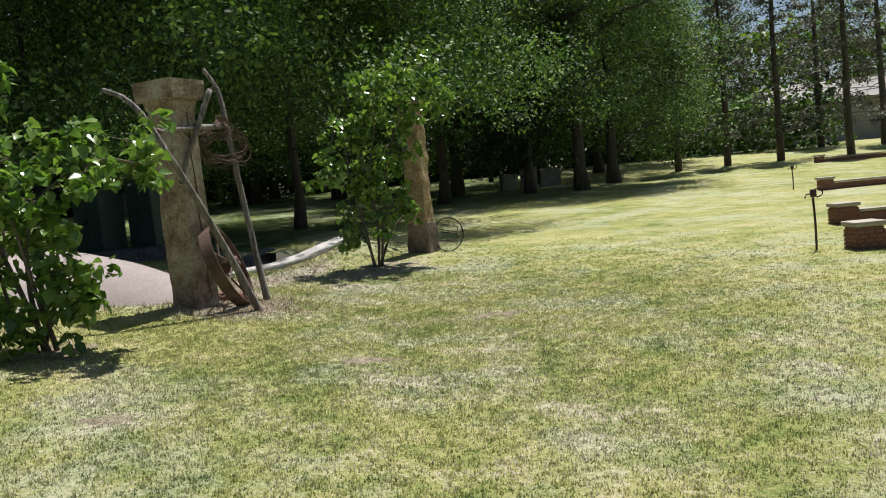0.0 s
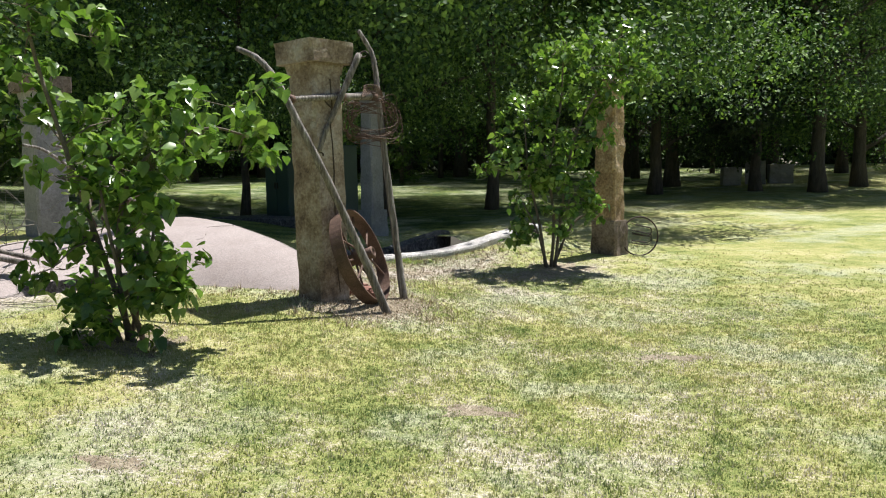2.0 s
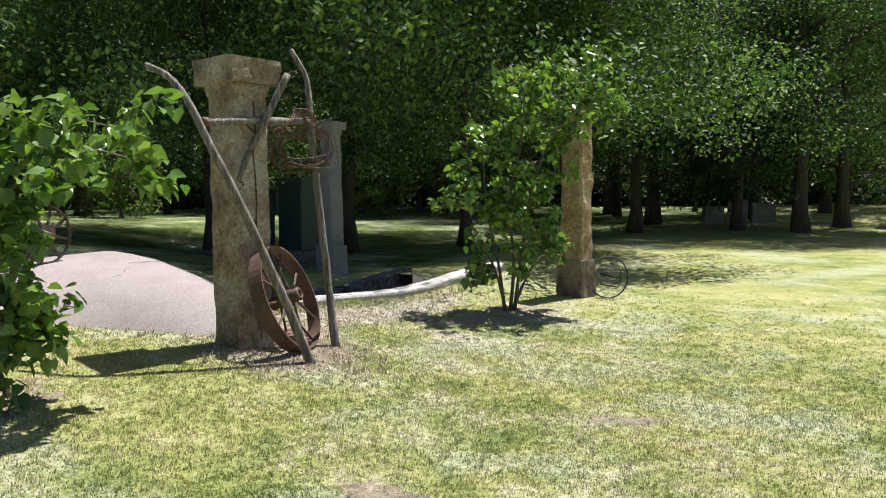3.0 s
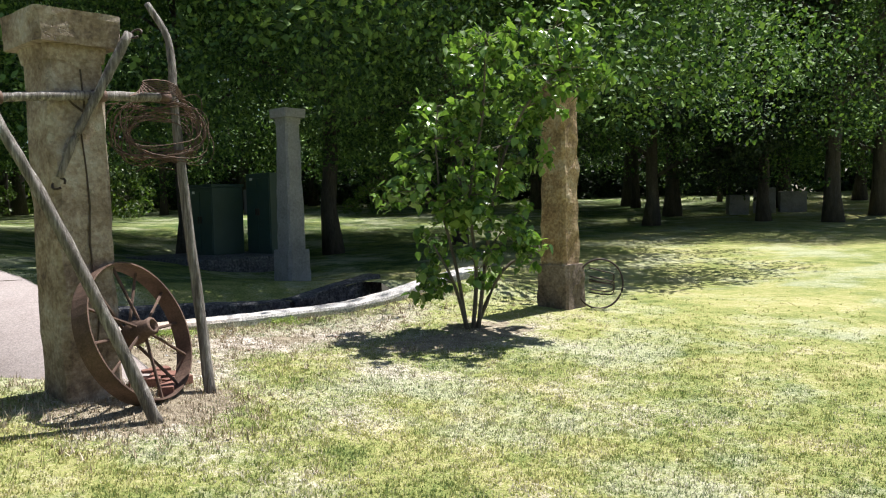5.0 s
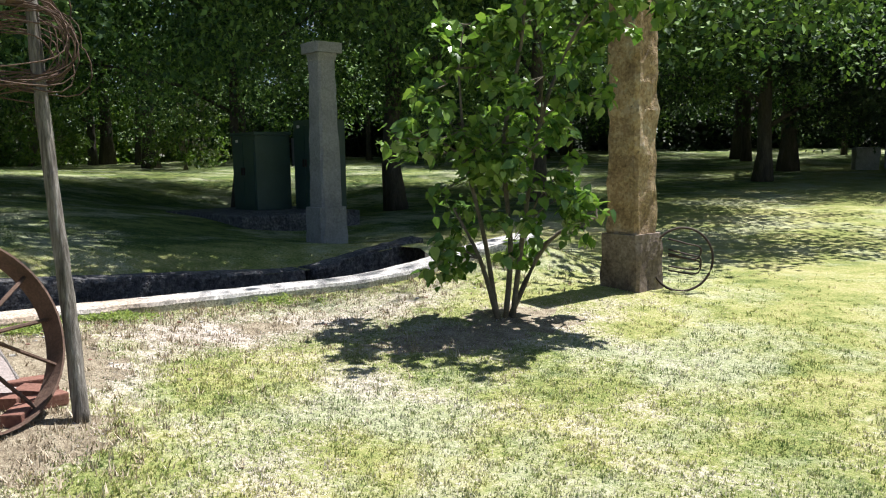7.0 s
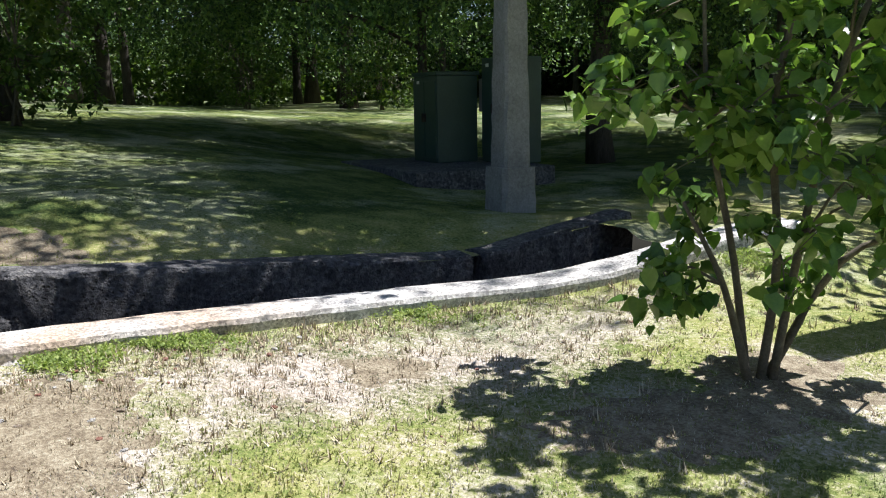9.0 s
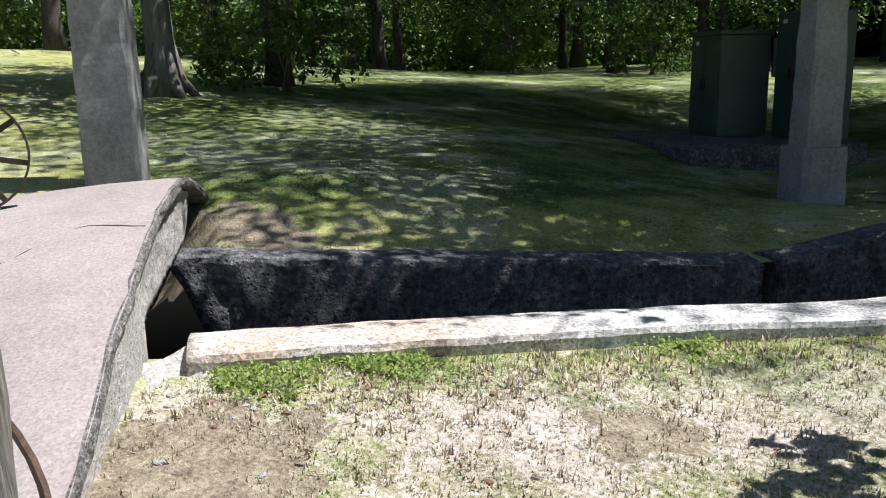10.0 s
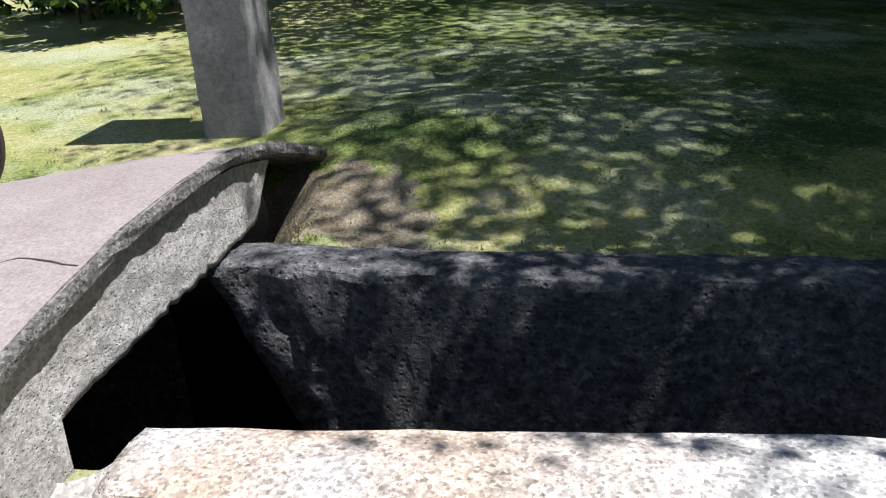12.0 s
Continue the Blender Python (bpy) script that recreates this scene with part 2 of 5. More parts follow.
NEEDLE = material("dull_needles", [(0.25, (0.035, 0.042, 0.028)), (0.50, (0.075, 0.080, 0.055)), (0.75, (0.125, 0.12, 0.095))],
                  scale=0.8, fine=6, rough=0.7, bump=0.0, spread=0.5, translucent=0.15)
CABINET_GREEN = material("dark_green_paint", [(0.30, (0.022, 0.045, 0.035)), (0.55, (0.034, 0.066, 0.052)), (0.78, (0.055, 0.090, 0.072))],
                         scale=2, fine=40, rough=0.5, bump=0.08)
BRICK = material("dark_red_brick", [(0.30, (0.09, 0.04, 0.03)), (0.5, (0.19, 0.085, 0.06)), (0.72, (0.30, 0.16, 0.12))], scale=8, fine=60, bump=0.5)
STONE_CAP = material("pale_stone_cap", [(0.30, (0.22, 0.19, 0.15)), (0.5, (0.36, 0.32, 0.26)), (0.72, (0.48, 0.44, 0.37))], scale=5, fine=60, bump=0.4)
SOIL = material("dark_soil", [(0.30, (0.035, 0.025, 0.018)), (0.5, (0.08, 0.058, 0.042)), (0.7, (0.15, 0.115, 0.085))], scale=6, fine=60, bump=1.0, bump_scale=2.0)
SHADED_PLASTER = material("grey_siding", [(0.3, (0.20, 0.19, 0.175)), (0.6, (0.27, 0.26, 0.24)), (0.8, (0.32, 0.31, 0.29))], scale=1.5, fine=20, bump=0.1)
WHITE_METAL = material("white_sheet_metal", [(0.3, (0.55, 0.54, 0.52)), (0.6, (0.70, 0.69, 0.67)), (0.8, (0.78, 0.77, 0.75))], scale=1.5, fine=20, rough=0.4, bump=0.1)
DARK_GLASS = material("dark_window_glass", [(0.3, (0.02, 0.025, 0.03)), (0.7, (0.04, 0.045, 0.05))], scale=2, fine=10, rough=0.08, bump=0.0)
GRAVEL = material("pale_gravel", [(0.3, (0.30, 0.28, 0.25)), (0.5, (0.44, 0.42, 0.38)), (0.7, (0.55, 0.53, 0.49))], scale=3, fine=60, bump=0.5)
STRAW = material("straw_litter", [(0.25, (0.20, 0.15, 0.09)), (0.5, (0.38, 0.31, 0.21)), (0.75, (0.56, 0.49, 0.37))], scale=5, fine=30, bump=0.0, spread=0.6)
# ---- building helpers ----
def part(name, bm, mat, parent=None, label="", smooth=False):
    """Links a bmesh as one mesh object under a thing or a part."""
    me = bpy.data.meshes.new(name)
    bm.normal_update()
    bm.to_mesh(me)
    bm.free()
    return mesh_part(name, me, mat, parent, label, smooth)


def mesh_part(name, me, mat, parent=None, label="", smooth=False):
    me.materials.append(mat)
    if smooth:
        me.polygons.foreach_set("use_smooth", [True] * len(me.polygons))
    ob = new(name, me)
    if parent is not None:
        ob.parent = parent
    if label:
        tagged(ob, label)
    return ob


def thing(name, m, label, category, group="", kind=""):
    """An empty at a thing's base, which parents its parts."""
    ob = new(name)
    ob.matrix_basis = m
    return tagged(ob, label, category, group, kind)


def raw_mesh(name, verts, faces):
    """A mesh from arrays: verts (n, 3), faces (k, 3 or 4)."""
    me = bpy.data.meshes.new(name)
    verts, faces = np.asarray(verts, float), np.asarray(faces, int)
    k = faces.shape[1]
    me.vertices.add(len(verts))
    me.vertices.foreach_set("co", verts.ravel())
    me.loops.add(faces.size)
    me.loops.foreach_set("vertex_index", faces.ravel())
    me.polygons.add(len(faces))
    me.polygons.foreach_set("loop_start", np.arange(0, faces.size, k))
    me.update(calc_edges=True)
    return me


def tube(bm, points, radii, sides=8, wobble=0.0, cap=True):
    """A round tapered tube along points."""
    pts = [Vector(p) for p in points]
    rings = []
    for i, p in enumerate(pts):
        way = (pts[min(i + 1, len(pts) - 1)] - pts[max(i - 1, 0)]).normalized()
        side = way.cross(Vector((0, 0, 1)) if abs(way.z) < 0.9 else Vector((1, 0, 0))).normalized()
        up = side.cross(way)
        r = radii[i] if isinstance(radii, (list, tuple)) else radii
        ring = []
        for k in range(sides):
            a = 2 * math.pi * k / sides
            rr = r * (1 + wobble * random.uniform(-1, 1))
            ring.append(bm.verts.new(p + (side * math.cos(a) + up * math.sin(a)) * rr))
        rings.append(ring)
    for a, b in zip(rings, rings[1:]):
        for k in range(sides):
            bm.faces.new((a[k], a[(k + 1) % sides], b[(k + 1) % sides], b[k]))
    if cap:
        bm.faces.new(rings[0][::-1])
        bm.faces.new(rings[-1])


def smooth_line(points, steps=6):
    """A Catmull-Rom line through points."""
    P = [Vector(p) for p in points]
    P = [2 * P[0] - P[1], *P, 2 * P[-1] - P[-2]]
    out = []
    for a, b, c, d in zip(P, P[1:], P[2:], P[3:]):
        for i in range(steps):
            t = i / steps
            out.append(0.5 * (2 * b + (c - a) * t + (2 * a - 5 * b + 4 * c - d) * t * t + (3 * b - a - 3 * c + d) * t ** 3))
    out.append(P[-2])
    return out


def box(bm, size, at=(0, 0, 0), bevel=0.0, cuts=0, rough=0.0, taper=1.0):
    """A box centred on at, with bevelled and worn edges; taper scales its top."""
    before = set(bm.verts)
    r = bmesh.ops.create_cube(bm, size=1.0)
    vs = r["verts"]
    for v in vs:
        k = taper if v.co.z > 0 else 1.0
        v.co = Vector((v.co.x * size[0] * k, v.co.y * size[1] * k, v.co.z * size[2]))
    edges = list({e for v in vs for e in v.link_edges})
    if cuts:
        bmesh.ops.subdivide_edges(bm, edges=edges, cuts=cuts, use_grid_fill=True)
        edges = []
    if bevel and edges:
        bmesh.ops.bevel(bm, geom=edges, offset=bevel, segments=2, affect="EDGES", profile=0.6)
    mine = [v for v in bm.verts if v not in before]
    seed = random.uniform(0, 50)
    for v in mine:
        if rough:
            p = v.co * 6 + Vector((seed, seed, 0))
            v.co += Vector((noise.noise(p), noise.noise(p + Vector((7, 0, 0))), noise.noise(p + Vector((0, 7, 0))))) * rough
        v.co += Vector(at)
    return mine


def ring_of(bm, radius, width, thick, sides=48):
    """A flat wheel rim about the local z axis: width along z, thick in radius."""
    loops = []
    for k in range(sides):
        a = 2 * math.pi * k / sides
        c, s = math.cos(a), math.sin(a)
        loops.append([bm.verts.new((r * c, r * s, z)) for r, z in ((radius, -width / 2), (radius, width / 2), (radius - thick, width / 2), (radius - thick, -width / 2))])
    for k in range(sides):
        a, b = loops[k], loops[(k + 1) % sides]
        for i in range(4):
            j = (i + 1) % 4
            bm.faces.new((a[i], b[i], b[j], a[j]))


# ---- the plan ----
# The sunken stairway and the cellar lie along AX; MX points across it, away from the path.
V0 = Vector((-4.35, 10.87))
AX, MX = Vector((0.356, 0.934)), Vector((-0.934, 0.356))


def plan(a, m):
    p = V0 + AX * a + MX * m
    return p.x, p.y


def eased(a, at, values):
    """A smooth line through values at the stations at."""
    at, values = np.asarray(at, float), np.asarray(values, float)
    slope = np.gradient(values, at)
    a = np.clip(np.asarray(a, float), at[0], at[-1])
    i = np.clip(np.searchsorted(at, a) - 1, 0, len(at) - 2)
    w = at[i + 1] - at[i]
    t = (a - at[i]) / w
    return ((2 * t ** 3 - 3 * t * t + 1) * values[i] + (t ** 3 - 2 * t * t + t) * w * slope[i]
            + (3 * t * t - 2 * t ** 3) * values[i + 1] + (t ** 3 - t * t) * w * slope[i + 1])


STATIONS = [0.0, 0.7, 1.4, 2.1, 2.8, 3.5, 4.2, 4.9, 5.6]


def kerb_m(a):
    """The kerb's edge over the pit."""
    return eased(a, STATIONS, [0.085, 0.045, 0.02, 0.005, -0.075, -0.258, -0.418, -0.544, -0.692])


def kerb_z(a):
    return eased(a, STATIONS, [0.495, 0.49, 0.467, 0.441, 0.427, 0.434, 0.512, 0.624, 0.717])


def back_m(a):
    """The far wall's face, stepped where its end has cracked off."""
    return eased(a, [0.0, 0.8, 1.6, 2.4, 3.2, 3.9, 4.4, 4.9, 5.4, 5.9], [1.12, 1.03, 1.02, 1.03, 0.97, 0.86, 0.85, 0.9, 0.97, 1.03])


def back_z(a):
    return eased(a, [0.0, 0.8, 1.6, 2.4, 3.2, 3.9, 4.4, 4.9, 5.4, 5.9], [0.64, 0.585, 0.52, 0.455, 0.40, 0.365, 0.42, 0.475, 0.515, 0.545])


def terrain(x, y):
    """Height of the ground."""
    x, y = np.asarray(x, float), np.asarray(y, float)
    yy = np.clip(y, -30, 50)
    back = np.maximum(yy - 10, 0)
    side = np.log1p(np.exp(np.clip(-x * 1.2, -30, 30))) / 1.2
    side = np.minimum(side, 30)
    z = -0.16 + 0.012 * yy + 0.0006 * np.where(yy > 0, yy * yy, 0) + 0.1 * side / (1 + (back / 15) ** 2)

    def hump(cx, cy, r, h):
        return h * np.exp(-((x - cx) ** 2 + (y - cy) ** 2) / (2 * r * r))
    z = z + hump(-6.9, 12.9, 0.6, 0.16) + hump(-3.4, 13.4, 1.3, -0.13) + hump(-0.6, 14.3, 1.6, 0.10) + hump(-2.7, 9.6, 0.9, 0.06) + hump(-5.5, 18.1, 1.5, -0.24) + hump(-9.5, 22.2, 2.8, -0.50)
    # the ground meets the tops of the two walls of the stairway
    a = (x - V0.x) * AX.x + (y - V0.y) * AX.y
    m = (x - V0.x) * MX.x + (y - V0.y) * MX.y
    along = np.clip((a + 0.4) / 0.6, 0, 1) * np.clip((6.3 - a) / 0.7, 0, 1)
    far = m - (back_m(a) + 0.3)
    near = kerb_m(a) - 0.34 - m
    for gap, h in ((far, back_z(a) - 0.02), (near, kerb_z(a) - 0.085)):
        k = np.clip(1 - gap / 0.9, 0, 1)
        k = np.where(gap < -0.8, 0, k * k * (3 - 2 * k)) * along
        z = z * (1 - k) + np.minimum(h, z + 0.25) * k
    # the bank falls into the hollow under the broken edge of the roof
    z = z - 0.6 * np.clip((0.25 - a) / 0.5, 0, 1) * np.clip((m - 1.1) / 0.3, 0, 1) * np.clip((2.75 - m) / 0.7, 0, 1) * np.clip((a + 1.3) / 0.5, 0, 1)
    return z + 0.012 * np.sin(x * 1.7 + 0.6 * y) * np.sin(y * 1.3)


def ground_z(x, y):
    return float(terrain(x, y))


def dryness(x, y):
    """How straw-like the lawn is: bare in front of the kerb and by the pillars, patchy elsewhere; below zero in the
    shade past the wall.
    """
    a = (x - V0.x) * AX.x + (y - V0.y) * AX.y
    m = (x - V0.x) * MX.x + (y - V0.y) * MX.y
    d = np.exp(-((m + 1.25) / 0.75) ** 2) * np.exp(-((a - 2.0) / 2.4) ** 2) * 0.72
    d = np.maximum(d, 0.95 * np.exp(-((x + 2.35) ** 2 + (y - 9.45) ** 2) / 0.35))
    d = np.maximum(d, 0.7 * np.exp(-((x + 0.7) ** 2 + (y - 13.2) ** 2) / 0.9))
    d = np.maximum(d, 0.75 * np.exp(-((m - 0.2) / 0.7) ** 2) * np.exp(-((a + 3.2) / 1.2) ** 2))
    d = np.maximum(d, 0.22 * np.exp(-((x - 0.6) ** 2 + (y - 6.0) ** 2) / 14.0))
    d = np.maximum(d, 0.9 * np.exp(-((m + 1.3) / 0.9) ** 2) * np.exp(-((a - 0.1) / 0.6) ** 2))
    for px, py, r, k in ((0.46, 8.73, 0.5, 0.4), (-0.82, 6.84, 0.5, 0.4), (0.21, 6.49, 0.4, 0.35), (-2.34, 5.36, 0.35, 0.4), (-1.08, 11.47, 0.7, 0.4), (-1.3, 10.2, 0.8, 0.35), (0.6, 11.0, 0.9, 0.3)):
        d = np.maximum(d, k * np.exp(-((x - px) ** 2 + (y - py) ** 2) / (r * r)))
    # the shaded grass past the wall gets its shade's cooler green as colour
    shade_tone = np.clip((m - 1.9) / 0.8, 0, 1) * np.clip((a + 1.0) / 1.2, 0, 1)
    return 0.07 + 0.9 * d - 0.72 * shade_tone


# ---- ground ----
def make_ground():
    """One sheet to the horizon, finer near the path, open where the stairway goes down."""
    near = np.arange(-13.0, 13.01, 0.16)
    far = 13.0 + np.cumsum(0.3 * 1.16 ** np.arange(42))
    line = np.concatenate([-far[::-1], near, far])
    A, M = np.meshgrid(line, line, indexing="ij")
    X = V0.x + AX.x * A + MX.x * M
    Y = V0.y + AX.y * A + MX.y * M
    Z = terrain(X, Y)
    n = len(line)
    idx = np.arange(n * n).reshape(n, n)
    faces = np.stack([idx[:-1, :-1], idx[1:, :-1], idx[1:, 1:], idx[:-1, 1:]], -1).reshape(-1, 4)
    ca = ((A[:-1, :-1] + A[1:, 1:]) / 2).ravel()
    cm = ((M[:-1, :-1] + M[1:, 1:]) / 2).ravel()
    mk, mb = kerb_m(ca), back_m(ca)
    hole = (ca > -2.6) & (ca < 5.35) & (cm > mk - 0.16) & (cm < np.where(ca < 0.08, np.where(ca > -1.2, 2.45, 1.75), np.where(ca < 0.5, mb + 0.22, mb + 0.06)))
    me = raw_mesh("ground", np.stack([X, Y, Z], -1).reshape(-1, 3), faces[~hole][:, ::-1] * 1)
    at = me.attributes.new("dry", "FLOAT", "POINT")
    at.data.foreach_set("value", dryness(X, Y).ravel())
    ob = mesh_part("ground", me, GRASS_GROUND, smooth=True)
    bm = bmesh.new()
    bm.from_mesh(me)
    bmesh.ops.recalc_face_normals(bm, faces=bm.faces)
    if sum(f.normal.z for f in bm.faces) < 0:
        bmesh.ops.reverse_faces(bm, faces=bm.faces)
    bm.to_mesh(me)
    bm.free()
    return tagged(ob, "sloping mown lawn with green, yellow and straw patches", "lawn", kind="structure")


make_ground()


# ---- the sunken stairway ----
def rough_wall(name, label, mat, inner, top, thick, a0, a1, depth, rough, crown=0.012, ragged=0.0):
    """A cast wall along the stairway; inner(a): its face towards the pit, thick: away from it (signed)."""
    na = int((a1 - a0) / 0.07)
    sect = [(0.0, depth), (0.0, depth * 0.75), (0.0, depth * 0.55), (0.0, depth * 0.4), (0.0, depth * 0.28), (0.0, depth * 0.18), (0.0, depth * 0.1), (0.0, 0.03), (0.03, 0.0),
            (0.3, -crown), (0.5, -crown), (0.75, -crown), (0.97, 0.0), (1.0, 0.03), (1.0, 0.12), (1.0, 0.5)]
    bm = bmesh.new()
    rows, marks = [], []
    for i in range(na + 1):
        a_top = a0 + (a1 - a0) * i / na
        row = []
        for w, down in sect:
            a = a_top + ragged * max(0.0, 1 - (a_top - a0) / 0.9) * (down * 0.42 + 0.12 * noise.noise(Vector((down * 5, w * 3, 2))))
            m = float(inner(a)) + thick * w
            x, y = plan(a, m)
            z = float(top(a)) - down
            p = Vector((x * 5, y * 5, z * 5))
            k = rough * (1.0 if down > 0.02 else 0.45)
            x += k * noise.noise(p) + 0.5 * k * noise.noise(p * 3) + 0.25 * k * noise.noise(p * 9)
            y += k * noise.noise(p + Vector((9, 0, 0)))
            z += 0.5 * k * noise.noise(p + Vector((0, 9, 0))) if down < 0.2 else 0.0
            row.append(bm.verts.new((x, y, z)))
            marks.append(max(0.0, 1 - abs(a - 0.85) / 1.15) * (0.55 + 0.9 * noise.noise(Vector((x * 2.3, y * 2.3, 7)))))
        rows.append(row)
    for r, s in zip(rows, rows[1:]):
        for i in range(len(sect) - 1):
            bm.faces.new((r[i], s[i], s[i + 1], r[i + 1]))
        for i in (7, 8, 12, 13):
            bm.edges.get((r[i], s[i])).smooth = False
    bm.faces.new(rows[0])
    bm.faces.new(rows[-1][::-1])
    bmesh.ops.recalc_face_normals(bm, faces=bm.faces)
    ob = part(name, bm, mat, smooth=True)
    at = ob.data.attributes.new("stain", "FLOAT", "POINT")
    at.data.foreach_set("value", [min(1.0, max(0.0, v)) for v in marks])
    return tagged(ob, label, "retaining wall", kind="structure")


rough_wall("wall_kerb", "pale crumbling concrete kerb wall along a sunken stairway", CONCRETE_KERB, kerb_m, kerb_z, -0.36, 0.12, 5.62, 1.7, 0.022)
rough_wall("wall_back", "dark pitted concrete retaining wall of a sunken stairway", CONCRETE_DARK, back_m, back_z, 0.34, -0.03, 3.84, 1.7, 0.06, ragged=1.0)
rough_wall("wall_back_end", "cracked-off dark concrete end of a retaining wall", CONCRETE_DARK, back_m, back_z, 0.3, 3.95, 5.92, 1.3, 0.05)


def make_pit_floor():
    """The stairway's earth-covered steps, down to the cellar door."""
    bm = bmesh.new()
    rows = []
    for i in range(60):
        a = -2.8 + 8.4 * i / 59
        step = math.floor(max(0.0, a - 2.6) / 0.36)
        z = -1.25 + min(step * 0.185, 1.75)
        row = []
        for k in range(9):
            m = -1.0 + 2.9 * k / 8
            x, y = plan(a, m)
            row.append(bm.verts.new((x, y, min(z, ground_z(x, y) - 0.06) + 0.04 * noise.noise(Vector((x * 4, y * 4, 0))))))
        rows.append(row)
    for r, s in zip(rows, rows[1:]):
        for k in range(8):
            bm.faces.new((r[k], r[k + 1], s[k + 1], s[k]))
    tagged(part("floor_pit", bm, SOIL), "dirt-covered steps down into a cellar", "steps", kind="structure")
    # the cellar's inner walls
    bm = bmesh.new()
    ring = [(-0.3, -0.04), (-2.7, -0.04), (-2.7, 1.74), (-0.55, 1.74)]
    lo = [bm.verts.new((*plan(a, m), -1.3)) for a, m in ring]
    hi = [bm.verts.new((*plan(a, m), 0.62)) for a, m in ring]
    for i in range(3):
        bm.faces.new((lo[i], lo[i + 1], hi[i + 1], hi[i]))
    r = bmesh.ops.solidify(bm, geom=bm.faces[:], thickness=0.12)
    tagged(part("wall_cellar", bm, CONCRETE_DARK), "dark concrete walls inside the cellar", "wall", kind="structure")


make_pit_floor()


# ---- the vaulted cellar roof ----
def vault_half(a, near=True):
    k = min(1.0, max(0.0, -a / 1.7))
    k = k * k * (3 - 2 * k)
    return 3.1 - 1.65 * k if near else 2.35 - 0.85 * k


def vault_top(a, m):
    w = vault_half(a, m < 1.22)
    top = 1.09 - 0.05 * (-a) - 0.012 * a * a
    if a < -4.2:
        top -= 0.5 * (-a - 4.2) ** 1.5
    base = 0.36
    u = abs(m - 1.22) / w
    return base + (top - base) * max(0.0, 1 - u ** (1.9 if m < 1.22 else 1.75)) - (0.5 * (u - 1) if u > 1 else 0)


# the broken east face stands slightly askew
FACE = lambda m: 0.075 * (m - 0.75)


def make_vault():
    root = thing("cellar_roof", pose(*plan(0, 1.2), 0.4), "low vaulted concrete roof of a storm cellar, cracked edge", "cellar roof")
    inv = root.matrix_basis.inverted()
    bm = bmesh.new()
    rows = []
    na, nm = 56, 60
    for i in range(na + 1):
        a = 0.03 - 5.3 * (i / na) ** 1.1
        row = []
        for k in range(nm + 1):
            s = 2 * k / nm - 1
            m = 1.22 + vault_half(a, s < 0) * 1.1 * s
            x, y = plan(a + FACE(m) * (1 - i / na), m)
            if i == 0:
                j = 0.012 * noise.noise(Vector((m * 3, 3.1, 0))) + 0.006 * noise.noise(Vector((m * 19, 1, 0)))
                x, y = x + AX.x * j, y + AX.y * j
            z = vault_top(a, m) + 0.010 * noise.noise(Vector((x * 1.5, y * 1.5, 2))) + 0.004 * noise.noise(Vector((x * 7, y * 7, 2)))
            row.append(bm.verts.new(inv @ Vector((x, y, z))))
        rows.append(row)
    for r, s in zip(rows, rows[1:]):
        for k in range(nm):
            bm.faces.new((r[k], r[k + 1], s[k + 1], s[k]))
    line = [root.matrix_basis @ v.co for v in rows[0]]
    bmesh.ops.recalc_face_normals(bm, faces=bm.faces)
    part("slab", bm, CONCRETE_PINK, root, "smooth pinkish concrete slab", smooth=True)
    # broken rim of the slab
    bm = bmesh.new()
    low = []
    for k, p in enumerate(line):
        drop = 0.075 + 0.02 * noise.noise(Vector((k * 0.7, 0, 5)))
        chain = []
        for i, (f, d) in enumerate(((-0.012, 0.0), (0.006, 0.006), (0.014, 0.03), (0.010, 0.06), (-0.012, drop), (-0.3, drop))):
            j = f + 0.016 * noise.noise(Vector((k * 1.9, i * 2.7, 5)))
            chain.append(bm.verts.new(inv @ (p + Vector((AX.x * j, AX.y * j, -d + 0.003)))))
        low.append(chain)
    for c0, c1 in zip(low, low[1:]):
        for i in range(5):
            bm.faces.new((c0[i], c0[i + 1], c1[i + 1], c1[i]))
    bmesh.ops.recalc_face_normals(bm, faces=bm.faces)
    part("slab_edge", bm, CONCRETE_EDGE, root, "broken grey edge of the slab")
    crack = bmesh.new()
    for pts in ([(-0.9, 0.1), (-1.5, 0.35), (-2.2, 0.3), (-2.9, 0.55), (-3.8, 0.5), (-4.5, 0.75)], [(-0.05, 0.2), (-0.35, 0.3), (-0.6, 0.05), (-0.9, 0.1)], [(-2.2, 0.3), (-2.4, 0.9), (-2.3, 1.6)]):
        line = [Vector((*plan(a, m), vault_top(a, m) + 0.001)) for a, m in pts]
        tube(crack, [inv @ (p + Vector((0.03 * noise.noise(p * 9), 0.03 * noise.noise(p * 7), 0))) for p in smooth_line(line, 6)], 0.0045, 5, 0.3)
    part("crack", crack, SOIL, root, "thin dark crack across the slab")
    # the wall ring under the slab, broken off over the doorway
    bm = bmesh.new()
    cols = []
    n = 74
    for i in range(n + 1):
        m = -1.75 + 3.6 * i / n
        top = vault_top(0, m) - 0.085 + 0.008 * noise.noise(Vector((m * 8, 0, 1)))
        if m < -0.08:
            bot = -0.3
        else:
            bot = 0.61 + 0.05 * m + 0.018 * noise.noise(Vector((m * 5, 2, 1))) + 0.02 * noise.noise(Vector((m * 17, 2, 1)))
            if m > 1.6:
                bot = min(top - 0.01, bot + 1.0 * (m - 1.6))
        col = []
        for j in range(13):
            z = top + (bot - top) * j / 12
